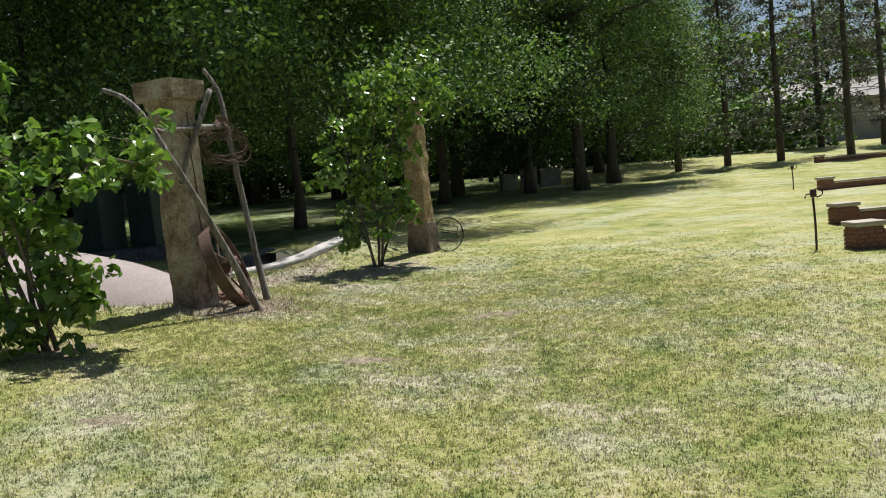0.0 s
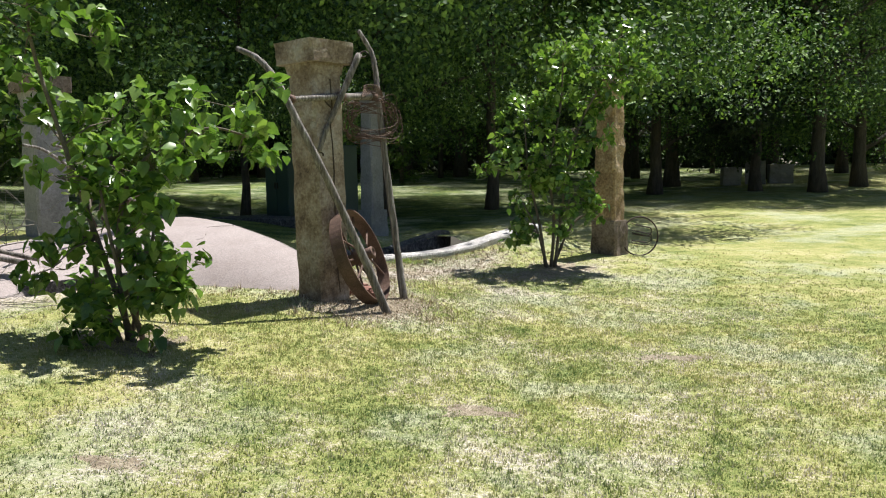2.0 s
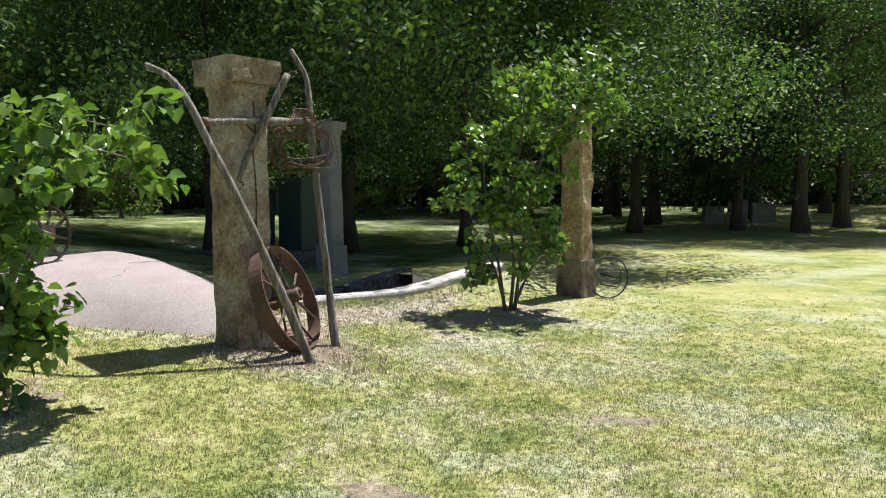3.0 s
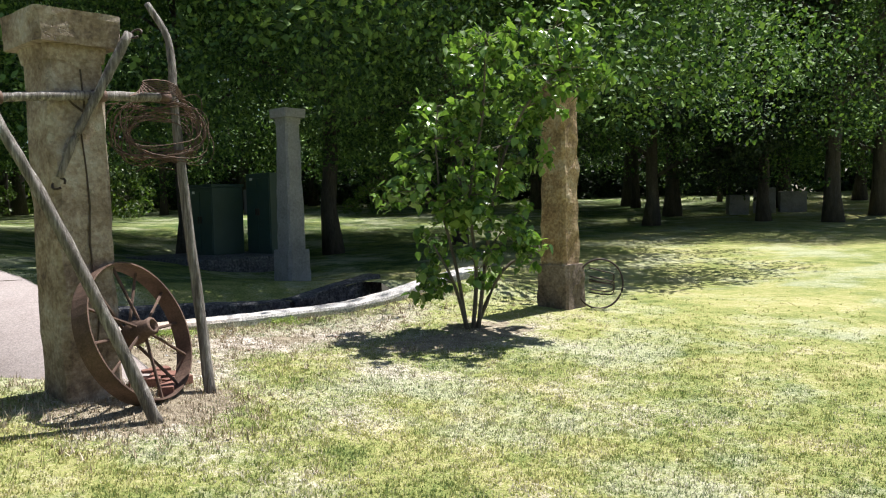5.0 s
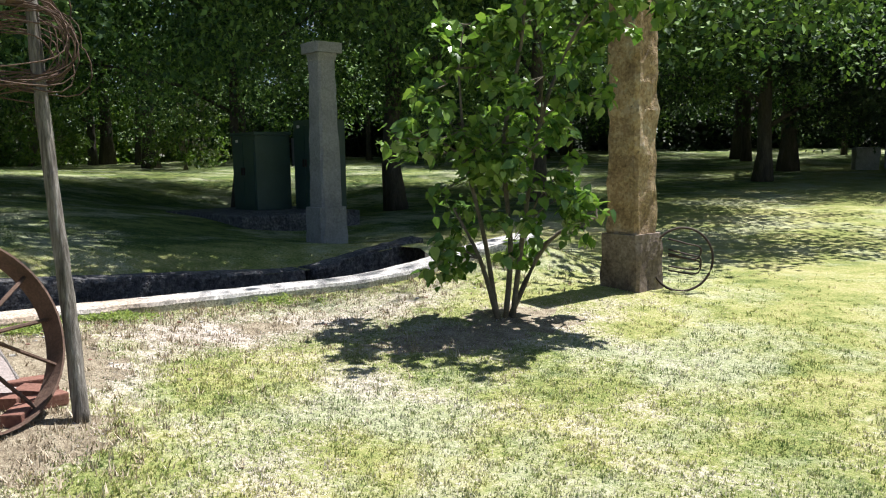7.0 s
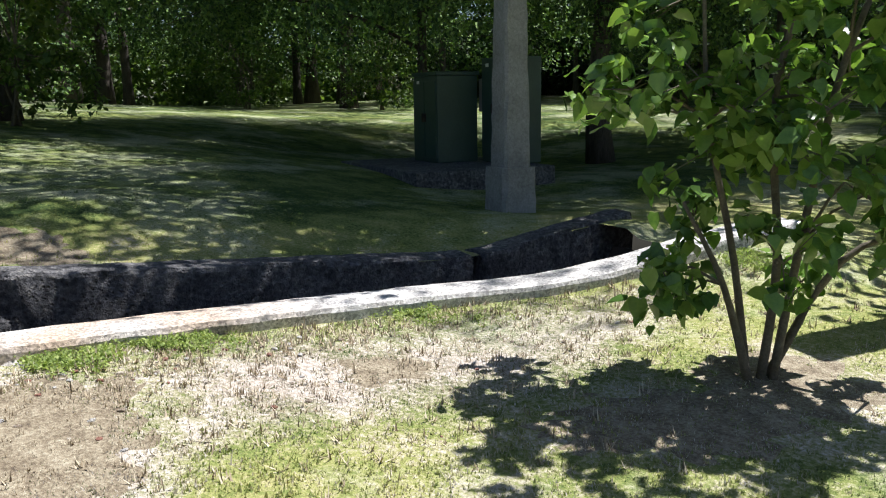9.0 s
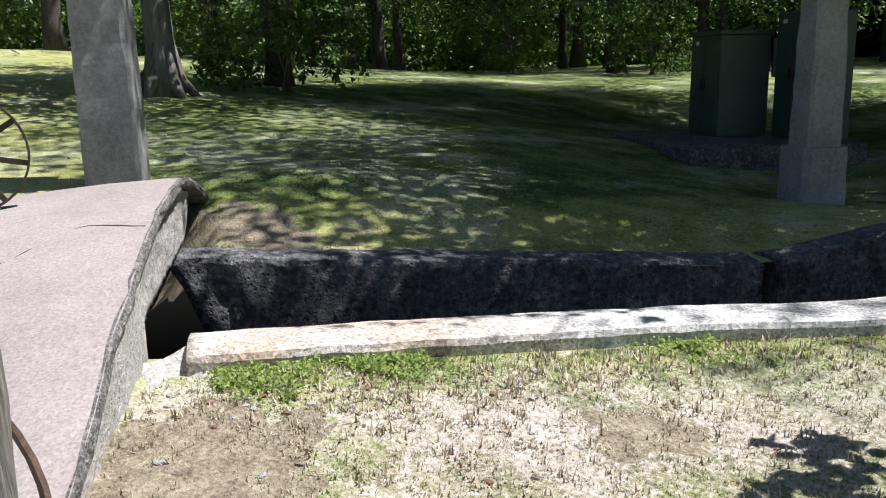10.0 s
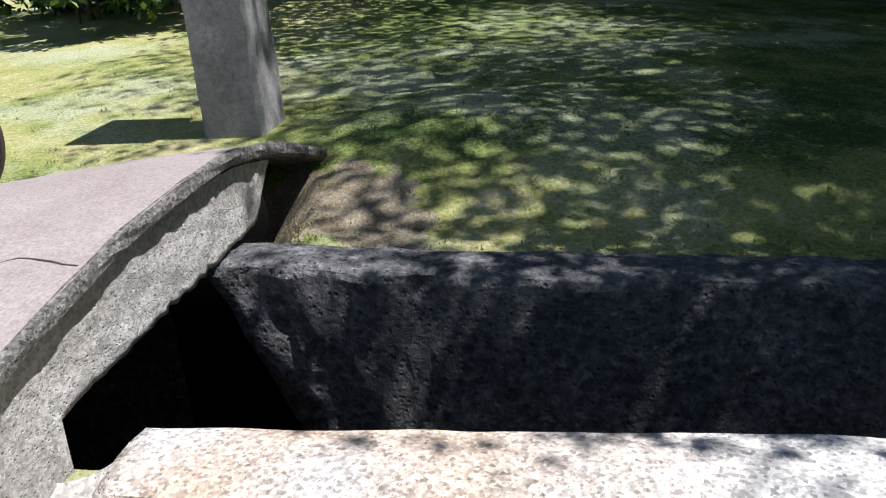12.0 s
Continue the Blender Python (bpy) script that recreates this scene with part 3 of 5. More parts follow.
            x, y = plan(FACE(m) - 0.005 + 0.012 * noise.noise(Vector((m * 6, z * 6, 0))) + 0.015 * noise.noise(Vector((m * 20, z * 20, 0))), m)
            col.append(bm.verts.new(inv @ Vector((x, y, z))))
        x, y = plan(FACE(m) - 0.34, m)
        col.append(bm.verts.new(inv @ Vector((x, y, bot))))
        col.append(bm.verts.new(inv @ Vector((x, y, top))))
        cols.append(col)
    for c, e in zip(cols, cols[1:]):
        for j in range(14):
            bm.faces.new((c[j], c[j + 1], e[j + 1], e[j]))
    bmesh.ops.recalc_face_normals(bm, faces=bm.faces)
    part("arch_wall", bm, CONCRETE_PALE, root, "rough broken concrete arch under the slab", smooth=True)
    # broken lump at the foot of the arch
    bm = bmesh.new()
    box(bm, (0.34, 0.40, 0.9), (0, 0, 0), cuts=7, rough=0.06)
    foot = part("arch_foot", bm, CONCRETE_PALE, root, "broken pale concrete foot")
    x, y = plan(0.10, -0.22)
    foot.matrix_basis = inv @ pose(x, y, -0.02, 6, -7, math.degrees(math.atan2(AX.y, AX.x)) + 8)
    return root


make_vault()


# ---- pillars ----
PILLAR_TURN = math.degrees(math.atan2(0.894, 0.447))


def shaft_mesh(base, top, height, z0, rough, chamfer=0.03, seg=26):
    """A square shaft with chipped chamfered corners."""
    bm = bmesh.new()
    rows = []
    per = 6
    seed = random.uniform(0, 40)
    for i in range(seg + 1):
        t = i / seg
        h = (base + (top - base) * t) / 2
        z = z0 + height * t
        row = []
        for c in range(4):
            sx, sy = ((1, -1), (1, 1), (-1, 1), (-1, -1))[c]
            nx, ny = ((1, 1), (-1, 1), (-1, -1), (1, -1))[c]
            ch = chamfer * (1 + 0.9 * noise.noise(Vector((c * 5 + seed, z * 3, 0))))
            for k in range(per):
                f = k / (per - 1)
                x0, y0 = sx * h, sy * h
                x1, y1 = nx * h, ny * h
                dx, dy = (x1 - x0) / (2 * h), (y1 - y0) / (2 * h)
                d = ch + (2 * h - 2 * ch) * f
                x, y = x0 + dx * d, y0 + dy * d
                p = Vector((x * 5 + seed, y * 5, z * 5))
                k2 = rough * (noise.noise(p) + 0.5 * noise.noise(p * 3.1))
                x += k2 * (1 if x > 0 else -1) * 0.7
                y += k2 * (1 if y > 0 else -1) * 0.7
                row.append(bm.verts.new((x, y, z)))
        rows.append(row)
    n = len(rows[0])
    for r, s in zip(rows, rows[1:]):
        for k in range(n):
            bm.faces.new((r[k], r[(k + 1) % n], s[(k + 1) % n], s[k]))
    bm.faces.new(rows[0][::-1])
    bm.faces.new(rows[-1])
    return bm


def make_pillar(x, y, zb, top, width, width_top, cap, cap_h, plinth, plinth_h, mat, label, lean=(0, 0), rough=0.012, cap_mat=None):
    m = pose(x, y, zb - 0.12, lean[0], lean[1], PILLAR_TURN)
    root = thing("pillar", m, label, "pillar", "old concrete pillars")
    h = top - zb + 0.12
    z0 = 0.0
    if plinth:
        part("plinth", shaft_mesh(plinth, plinth * 0.97, plinth_h + 0.12, 0, rough, 0.05, 8), cap_mat or mat, root, "square brown concrete plinth")
        z0 = plinth_h + 0.10
    body = h - (cap_h if cap else 0)
    part("shaft", shaft_mesh(width, width_top, body - z0, z0, rough), mat, root)
    if cap:
        part("neck", shaft_mesh(width_top * 1.05, width_top * 1.12, 0.10, body - 0.09, rough * 0.5, 0.02, 3), mat, root)
        part("capital", shaft_mesh(cap * 0.97, cap, cap_h, body + 0.006, rough * 1.3, 0.025, 5), cap_mat or mat, root, "rough square concrete capital")
    return root


P1 = (-2.87, 9.53)
P2 = (-7.70, 11.57)
P3 = (-0.22, 14.88)
P4 = (-4.80, 17.02)
first_pillar = make_pillar(*P1, 0.34, 2.85, 0.38, 0.375, 0.56, 0.21, 0, 0, CONCRETE_BROWN, "cracked brown concrete pillar with a square capital, wheel leaning on it", (0, -1.0), 0.016)
crack = bmesh.new()
half = 0.19
for pts in ([(0.02, 2.28), (0.035, 2.0), (0.0, 1.9), (0.02, 1.62), (0.03, 1.4), (0.012, 1.15), (0.03, 0.9), (0.05, 0.7), (0.02, 0.45), (0.04, 0.2)], [(-0.10, 2.12), (-0.04, 2.05), (0.035, 2.0)], [(-0.17, 2.42), (-0.05, 2.46), (0.08, 2.40), (0.18, 2.43)]):
    tube(crack, [(x, -half - 0.004, z) for x, z in pts], 0.007, 5, 0.3)
part("crack", crack, SOIL, first_pillar, "dark jagged crack down the face")
make_pillar(*P2, 0.76, 2.98, 0.45, 0.40, 0.61, 0.21, 0, 0, CONCRETE, "grey concrete pillar with a brown square capital, behind the cellar roof", rough=0.008, cap_mat=PLINTH_BROWN)
make_pillar(*P3, 0.30, 3.0, 0.355, 0.345, 0, 0, 0.45, 0.53, CONCRETE_TAN, "crumbling brown concrete pillar on a square plinth, capital lost, edges broken", rough=0.03, cap_mat=PLINTH_BROWN)
make_pillar(*P4, 0.44, 3.19, 0.345, 0.28, 0.43, 0.14, 0.46, 0.50, CONCRETE, "grey concrete pillar with plinth and capital by a cabinet", rough=0.008)


# ---- wheels ----
def aim(at, normal, spin=0.0):
    """A pose whose local z points along normal."""
    return Matrix.Translation(at) @ Vector(normal).to_track_quat("Z", "Y").to_matrix().to_4x4() @ Matrix.Rotation(spin, 4, "Z")


def make_wheel(at, normal, radius, width, label, spokes=12, hub_len=0.22, hub_r=0.06, spoke_r=0.011, disc=0.0, flat=False, mat=None, spin=0.0):
    mat = mat or RUST
    root = thing("wagon_wheel", aim(at, normal, spin), label, "wheel")
    bm = bmesh.new()
    ring_of(bm, radius, width, 0.012)
    part("rim", bm, mat, root)
    bm = bmesh.new()
    prof = [(hub_r * 0.75, -hub_len / 2), (hub_r, -hub_len / 2 + 0.01), (hub_r * 0.9, -hub_len * 0.3), (hub_r * 1.35, -0.03), (hub_r * 1.35, 0.03), (hub_r * 0.9, hub_len * 0.3), (hub_r, hub_len / 2 - 0.01), (hub_r * 0.75, hub_len / 2), (hub_r * 0.6, hub_len / 2), (hub_r * 0.6, -hub_len / 2)]
    rings = []
    for k in range(20):
        a = 2 * math.pi * k / 20
        rings.append([bm.verts.new((r * math.cos(a), r * math.sin(a), z)) for r, z in prof])
    for k in range(20):
        a, b = rings[k], rings[(k + 1) % 20]
        for i in range(len(prof)):
            j = (i + 1) % len(prof)
            bm.faces.new((a[i], b[i], b[j], a[j]))
    part("hub", bm, mat, root, smooth=True)
    for k in range(spokes):
        a = 2 * math.pi * k / spokes
        lean = (0.06 if k % 2 else -0.06) if not flat else 0.0
        bm = bmesh.new()
        c, s = math.cos(a), math.sin(a)
        if flat:
            p0, p1 = Vector((c * hub_r, s * hub_r, 0)), Vector((c * (radius - 0.008), s * (radius - 0.008), 0))
            side = Vector((-s, c, 0))
            vs = [bm.verts.new(p + side * w + Vector((0, 0, z))) for p, hw in ((p0, 0.020), (p1, 0.014)) for w, z in ((-hw, -0.006), (hw, -0.006), (hw, 0.006), (-hw, 0.006))]
            for i in range(4):
                j = (i + 1) % 4
                bm.faces.new((vs[i], vs[j], vs[4 + j], vs[4 + i]))
        else:
            tube(bm, [(c * hub_r * 0.9, s * hub_r * 0.9, lean), (c * (radius - 0.005), s * (radius - 0.005), lean * 0.15)], spoke_r, 6)
        part("spoke", bm, mat, root)
    if disc:
        bm = bmesh.new()
        bmesh.ops.create_cone(bm, cap_ends=True, segments=24, radius1=disc, radius2=disc * 0.9, depth=0.03)
        part("hub_disc", bm, mat, root)
    return root


make_wheel((-2.50, 9.60, 0.76), (0.92, -0.02, 0.36), 0.49, 0.13, "large rusted steel wagon wheel leaning on a pillar", 12, 0.30, 0.062)


# ---- foliage ----
def leaf_cloud(name, centres, radii, counts, size, rng, shape="leaf", droop=0.5, flatten=0.7):
    """Many small leaves round clump centres, as one mesh."""
    C, R = [], []
    for c, r, k in zip(centres, radii, counts):
        d = rng.normal(size=(k, 3))
        d /= np.linalg.norm(d, axis=1)[:, None]
        d *= (rng.random(k)[:, None] ** 0.45) * r
        d[:, 2] *= flatten
        C.append(np.asarray(c) + d)
    P = np.concatenate(C)
    n = len(P)
    yaw = rng.random(n) * 2 * np.pi
    pitch = rng.normal(-droop, 0.5, n)
    roll = rng.normal(0, 0.6, n)
    s = size * rng.uniform(0.6, 1.25, n)
    f = np.stack([np.cos(yaw) * np.cos(pitch), np.sin(yaw) * np.cos(pitch), np.sin(pitch)], 1)
    w = np.stack([-np.sin(yaw), np.cos(yaw), np.zeros(n)], 1)
    u = np.cross(f, w)
    w2 = w * np.cos(roll)[:, None] + u * np.sin(roll)[:, None]
    u2 = np.cross(f, w2)
    if shape == "leaf":
        # rhombic, folded along the rib
        V = np.stack([P, P + (f * 0.5 + w2 * 0.34 + u2 * 0.08) * s[:, None], P + f * s[:, None], P + (f * 0.5 - w2 * 0.34 + u2 * 0.08) * s[:, None]], 1)
        F = np.arange(n * 4).reshape(n, 4)
        tri = np.concatenate([F[:, [0, 1, 2]], F[:, [0, 2, 3]]])
    else:
        # heart-shaped, with a bent tip
        rows = [(0.0, 0.0, 0.0), (-0.04, 0.26, 0.05), (0.28, 0.42, 0.09), (0.66, 0.25, 0.04), (1.0, 0.0, -0.10), (0.66, -0.25, 0.04), (0.28, -0.42, 0.09), (-0.04, -0.26, 0.05), (0.40, 0.0, 0.0)]
        V = np.stack([P + (f * a + w2 * b + u2 * c) * s[:, None] for a, b, c in rows], 1)
        F = np.arange(n * 9).reshape(n, 9)
        tri = np.concatenate([F[:, [8, i, j]] for i, j in ((0, 1), (1, 2), (2, 3), (3, 4), (4, 5), (5, 6), (6, 7), (7, 0))])
    return raw_mesh(name, V.reshape(-1, 3), tri)


def limb_line(p0, p1, bend, steps=5):
    p0, p1 = Vector(p0), Vector(p1)
    out = []
    for i in range(steps + 1):
        t = i / steps
        p = p0.lerp(p1, t)
        p.z += bend * math.sin(math.pi * t)
        p += Vector((random.uniform(-1, 1), random.uniform(-1, 1), 0)) * 0.04 * (p1 - p0).length * (0 < t < 1)
        out.append(p)
    return out


def make_tree(height, crown_r, crown_bottom, trunk_r, leaves, leaf, mat, seed, label, lean=0.0, name="tree", droop_skirt=True, bark=None):
    """A broadleaf tree at the origin: tapered trunk, limbs, and a crown of leaf clumps."""
    rng = np.random.default_rng(seed)
    random.seed(seed)
    root = thing(name, Matrix.Identity(4), label, "tree", "trees round the lawn")
    bm = bmesh.new()
    top = height * 0.72
    line = [(lean * t * t * height + random.uniform(-0.05, 0.05), random.uniform(-0.05, 0.05), -0.15 + (top + 0.15) * t) for t in [i / 9 for i in range(10)]]
    tube(bm, line, [trunk_r * (1.45 if i == 0 else 1.0) * (1 - 0.75 * i / 9) for i in range(10)], 10, 0.07)
    part("trunk", bm, bark or BARK, root, smooth=True)
    centres, radii = [], []
    n_limb = 11
    for i in range(n_limb):
        a = 2.399 * i + random.uniform(-0.4, 0.4)
        zb = crown_bottom * 0.75 + (top - crown_bottom * 0.75) * (i + 0.5) / n_limb
        reach = crown_r * random.uniform(0.75, 1.05) * (1 - 0.55 * (i / n_limb) ** 2)
        p0 = Vector((lean * (zb / height) ** 2 * height, 0, zb))
        p1 = p0 + Vector((math.cos(a) * reach, math.sin(a) * reach, random.uniform(0.05, 0.45) * reach))
        line = limb_line(p0, p1, 0.12 * reach)
        bm = bmesh.new()
        tube(bm, line, [trunk_r * 0.36 * (1 - 0.8 * k / 5) for k in range(6)], 6, 0.05)
        for t in (0.4, 0.6, 0.78, 0.95):
            q = line[min(5, int(t * 5))]
            for s in range(3):
                e = q + Vector((random.uniform(-1, 1), random.uniform(-1, 1), random.uniform(-0.75, 0.8))) * crown_r * 0.30
                if s == 0:
                    tube(bm, [q, q.lerp(e, 0.5) + Vector((0, 0, 0.08)), e], [trunk_r * 0.10, trunk_r * 0.07, trunk_r * 0.03], 5)
                centres.append(e)
                radii.append(crown_r * random.uniform(0.13, 0.25))
        part("limb", bm, bark or BARK, root, smooth=True)
    for i in range(26):
        a, t = random.uniform(0, 6.283), random.random()
        r = crown_r * (1 - 0.5 * t * t) * random.uniform(0.5, 1.0)
        centres.append(Vector((math.cos(a) * r, math.sin(a) * r, crown_bottom + (height - crown_bottom) * t)))
        radii.append(crown_r * random.uniform(0.12, 0.24))
    if droop_skirt:
        for i in range(26):
            a = random.uniform(0, 6.283)
            r = crown_r * random.uniform(0.72, 1.03)
            centres.append(Vector((math.cos(a) * r, math.sin(a) * r, crown_bottom + random.uniform(-0.3, 1.2))))
            radii.append(crown_r * random.uniform(0.10, 0.17))
    w = np.array(radii) ** 2
    counts = np.maximum(20, (leaves * w / w.sum())).astype(int)
    mesh_part("crown", leaf_cloud("crown", [tuple(c) for c in centres], radii, counts, leaf, rng), mat, root, "dense uneven leafy crown")
    return root


def stand(x, y, turn=0.0, scale=1.0, sz=None):
    return Matrix.Translation((x, y, ground_z(x, y))) @ Matrix.Rotation(turn, 4, "Z") @ Matrix.Diagonal((scale, scale, sz or scale, 1))


def place(ob, *spots):
    """Puts a thing at the first spot and copies at the others."""
    for s in spots[1:]:
        copy_thing(ob, stand(*s))
    ob.matrix_basis = stand(*spots[0])


place(make_tree(12, 3.8, 1.5, 0.22, 20000, 0.15, LEAF_DARK, 14, "dark dense cedar at the lawn's edge", droop_skirt=False),
      (0.9, 31.8, 0.4, 1.0), (4.4, 33.0, 2.0, 0.9), (-8.0, 46.0, 1.0, 1.2))
# tall shade trees with bare trunks, in the lawn behind the pillars
place(make_tree(15, 8.4, 3.1, 0.18, 130000, 0.125, LEAF_TREE, 2, "wide-crowned shade tree with a dark bare trunk on the lawn"),
      (-6.5, 22.9, 0.3, 1.13, 1.04), (-3.7, 24.4, 2.0, 0.9, 1.0), (-10.3, 22.6, 3.6, 0.66, 0.8))
place(make_tree(11, 5.2, 2.7, 0.22, 22000, 0.155, LEAF_TREE, 3, "tall broadleaf tree with a dark bare trunk on the lawn"),
      (-20.7, 31.6, 4.0, 1.25), (-16.5, 45.0, 5.0, 1.1))
place(make_tree(13, 6.0, 2.6, 0.28, 46000, 0.115, LEAF_TREE, 5, "broadleaf tree with low drooping leafy branches"),
      (1.6, 36.0, 0.0, 1.0), (6.3, 32.0, 1.9, 0.95), (6.0, 39.5, 1.2, 1.0), (-4.0, 41.0, 2.6, 1.1), (-12.0, 45.0, 3.3, 1.1), (-29.0, 27.0, 5.2, 1.0), (-34, 22.0, 0.7, 1.1))
place(make_tree(14, 5.4, 1.2, 0.26, 38000, 0.125, LEAF_TREE, 8, "dense dark green tree at the edge of the wood"),
      (8.2, 34.5, 0.4, 0.95), (0.0, 43.0, 1.0, 1.2), (-8.5, 43.0, 2.0, 1.2), (-19.0, 42.0, 3.0, 1.2), (-28.0, 37.0, 4.0, 1.2), (-36.0, 31.0, 5.0, 1.2), (13.0, 50.0, 0.2, 1.2), (27.0, 72.0, 2.2, 1.3), (-42, 14.0, 1.4, 1.2), (-40, 4.0, 2.4, 1.2), (-30.0, -8.0, 2.4, 1.2))
place(make_tree(12, 4.8, 1.6, 0.22, 19000, 0.165, LEAF_LIGHT, 11, "bright green sunlit broadleaf tree"),
      (9.5, 43.0, 0.4, 1.15), (18.0, 62.0, 1.5, 1.2), (34.0, 66.0, 2.5, 1.2), (-46.0, 20.0, 3.5, 1.2), (-48.0, 9.0, 0.5, 1.2))


def make_shrub(x, y, clumps, stems, leaf, label, seed, per=98, name="shrub", mat=None, shape="heart"):
    """A many-stemmed shrub: stems are lines from the base, clumps are (dx, dy, z, r)."""
    rng = np.random.default_rng(seed)
    random.seed(seed)
    root = thing(name, Matrix.Translation((x, y, ground_z(x, y))), label, "shrub")
    for s in stems:
        bm = bmesh.new()
        line = smooth_line(s, 4)
        n = len(line)
        tube(bm, line, [0.022 * (1 - 0.8 * i / n) + 0.003 for i in range(n)], 7, 0.08)
        part("stem", bm, STEM, root, smooth=True)
    bm = bmesh.new()
    tips = [Vector(p) for s in stems for p in s[1:]]
    centres, radii, counts = [], [], []
    for dx, dy, z, r in clumps:
        c = Vector((dx, dy, z))
        q = min(tips, key=lambda p: (p - c).length)
        tube(bm, [q, q.lerp(c, 0.5) + Vector((0, 0, 0.04)), c], [0.010, 0.007, 0.004], 5)
        for k in range(5):
            e = c + Vector((random.uniform(-1, 1), random.uniform(-1, 1), random.uniform(-0.7, 0.9))) * r * 0.85
            tube(bm, [c, e], [0.004, 0.002], 4)
            centres.append(e)
            radii.append(r * random.uniform(0.4, 0.62))
            counts.append(int(per * (r / 0.3) ** 2 / 5) + 3)
    tagged(part("branchwork", bm, STEM, root), kind="stuff")
    mesh_part("foliage", leaf_cloud("foliage", [tuple(c) for c in centres], radii, counts, leaf, rng, shape, 0.55, 0.9), mat or LEAF, root, "large heart-shaped green leaves")
    return root


WEED = material("green_weed", [(0.25, (0.14, 0.20, 0.055)), (0.50, (0.25, 0.32, 0.09)), (0.75, (0.38, 0.43, 0.16))], scale=3, fine=30, bump=0.0, spread=0.5, translucent=0.35)


# across the view: R points to the right of the picture from the path, so that shrubs keep their outline
def across(r, d=0.0):
    return r * 0.945 - d * 0.32, r * 0.32 + d * 0.945


def clump_list(rows):
    rnd = random.Random(4)
    return [(*across(r, rnd.uniform(-0.35, 0.35)), z, s) for r, z, s in rows]


make_shrub(-3.6, 7.35, clump_list([(-0.2, 0.22, 0.26), (0.12, 0.25, 0.26), (0.32, 0.32, 0.22), (-0.45, 0.6, 0.24), (0.4, 0.55, 0.22), (0.0, 0.65, 0.28), (-0.15, 1.05, 0.26), (0.15, 1.1, 0.24), (-0.35, 0.35, 0.24), (0.25, 0.4, 0.2), (-0.3, 0.8, 0.26), (0.1, 0.85, 0.26), (0.3, 0.7, 0.2),
                                   (-0.35, 1.25, 0.26), (-0.05, 1.35, 0.28), (-0.45, 1.6, 0.28), (-0.1, 1.7, 0.3), (0.25, 1.65, 0.28), (0.55, 1.75, 0.28), (0.85, 1.75, 0.28), (0.5, 1.5, 0.24),
                                   (1.05, 1.5, 0.2), (0.85, 1.45, 0.22), (-0.7, 1.75, 0.26), (-0.75, 2.15, 0.28), (-0.5, 2.45, 0.28), (-0.2, 2.3, 0.22), (-0.65, 2.8, 0.24), (-0.35, 2.75, 0.22), (-0.9, 2.5, 0.22)]),
           [[(0, 0, -0.05), (*across(-0.05), 0.7), (*across(0.1), 1.3), (*across(0.6), 1.6), (*across(0.95), 1.55)], [(0.05, 0, -0.05), (*across(-0.2), 0.8), (*across(-0.4), 1.5), (*across(-0.6), 2.3), (*across(-0.55), 2.7)],
            [(-0.05, 0.05, -0.05), (*across(0.15), 0.5), (*across(0.2, 0.2), 1.0)], [(0, -0.08, -0.05), (*across(-0.25, 0.1), 0.5), (*across(-0.3, 0.2), 1.1)], [(0.08, 0.08, -0.05), (*across(0.0, -0.2), 0.6), (*across(-0.1, -0.2), 1.2)]],
           0.105, "leafy green shrub with arching branches on the lawn", 21)
make_shrub(-0.97, 13.17, clump_list([(-0.5, 0.6, 0.22), (0.05, 0.65, 0.26), (0.4, 0.95, 0.22), (-0.15, 1.35, 0.28), (0.2, 1.35, 0.26), (-0.35, 0.45, 0.2), (0.2, 0.45, 0.18), (-0.35, 0.8, 0.24), (0.75, 0.85, 0.2), (0.6, 0.75, 0.14), (-0.3, 1.15, 0.26), (0.05, 1.2, 0.28), (0.35, 1.1, 0.22),
                                   (-0.65, 1.45, 0.2), (-0.35, 1.5, 0.28), (0.0, 1.55, 0.3), (0.35, 1.5, 0.26), (-0.45, 1.9, 0.28), (-0.1, 1.95, 0.3), (0.3, 1.9, 0.28), (0.65, 1.75, 0.2), (-0.3, 2.35, 0.28), (0.1, 2.35, 0.3), (0.5, 2.3, 0.28), (0.85, 2.35, 0.26),
                                   (-0.1, 2.75, 0.3), (0.3, 2.8, 0.3), (0.65, 2.75, 0.3), (1.05, 2.75, 0.3), (0.15, 3.05, 0.26), (0.5, 3.1, 0.26), (0.85, 3.05, 0.26), (1.2, 2.95, 0.26), (1.4, 2.7, 0.22), (1.15, 2.5, 0.22), (0.8, 2.55, 0.24), (-0.85, 1.35, 0.14)]),
           [[(0, 0, -0.05), (*across(0.05), 0.6), (*across(0.0), 1.4), (*across(0.15), 2.2), (*across(0.2), 3.0)], [(0.05, 0.03, -0.05), (*across(0.15), 0.7), (*across(0.3), 1.6), (*across(0.6), 2.3), (*across(1.0), 2.7)],
            [(-0.06, 0, -0.05), (*across(-0.15), 0.6), (*across(-0.3), 1.3), (*across(-0.35), 2.0)], [(0, 0.05, -0.05), (*across(0.35, 0.1), 0.6), (*across(0.75, 0.1), 0.8)], [(-0.03, -0.05, -0.05), (*across(-0.2, -0.1), 0.5), (*across(-0.4, -0.1), 0.9)]],
           0.10, "tall leafy green shrub beside a crumbling pillar", 22)
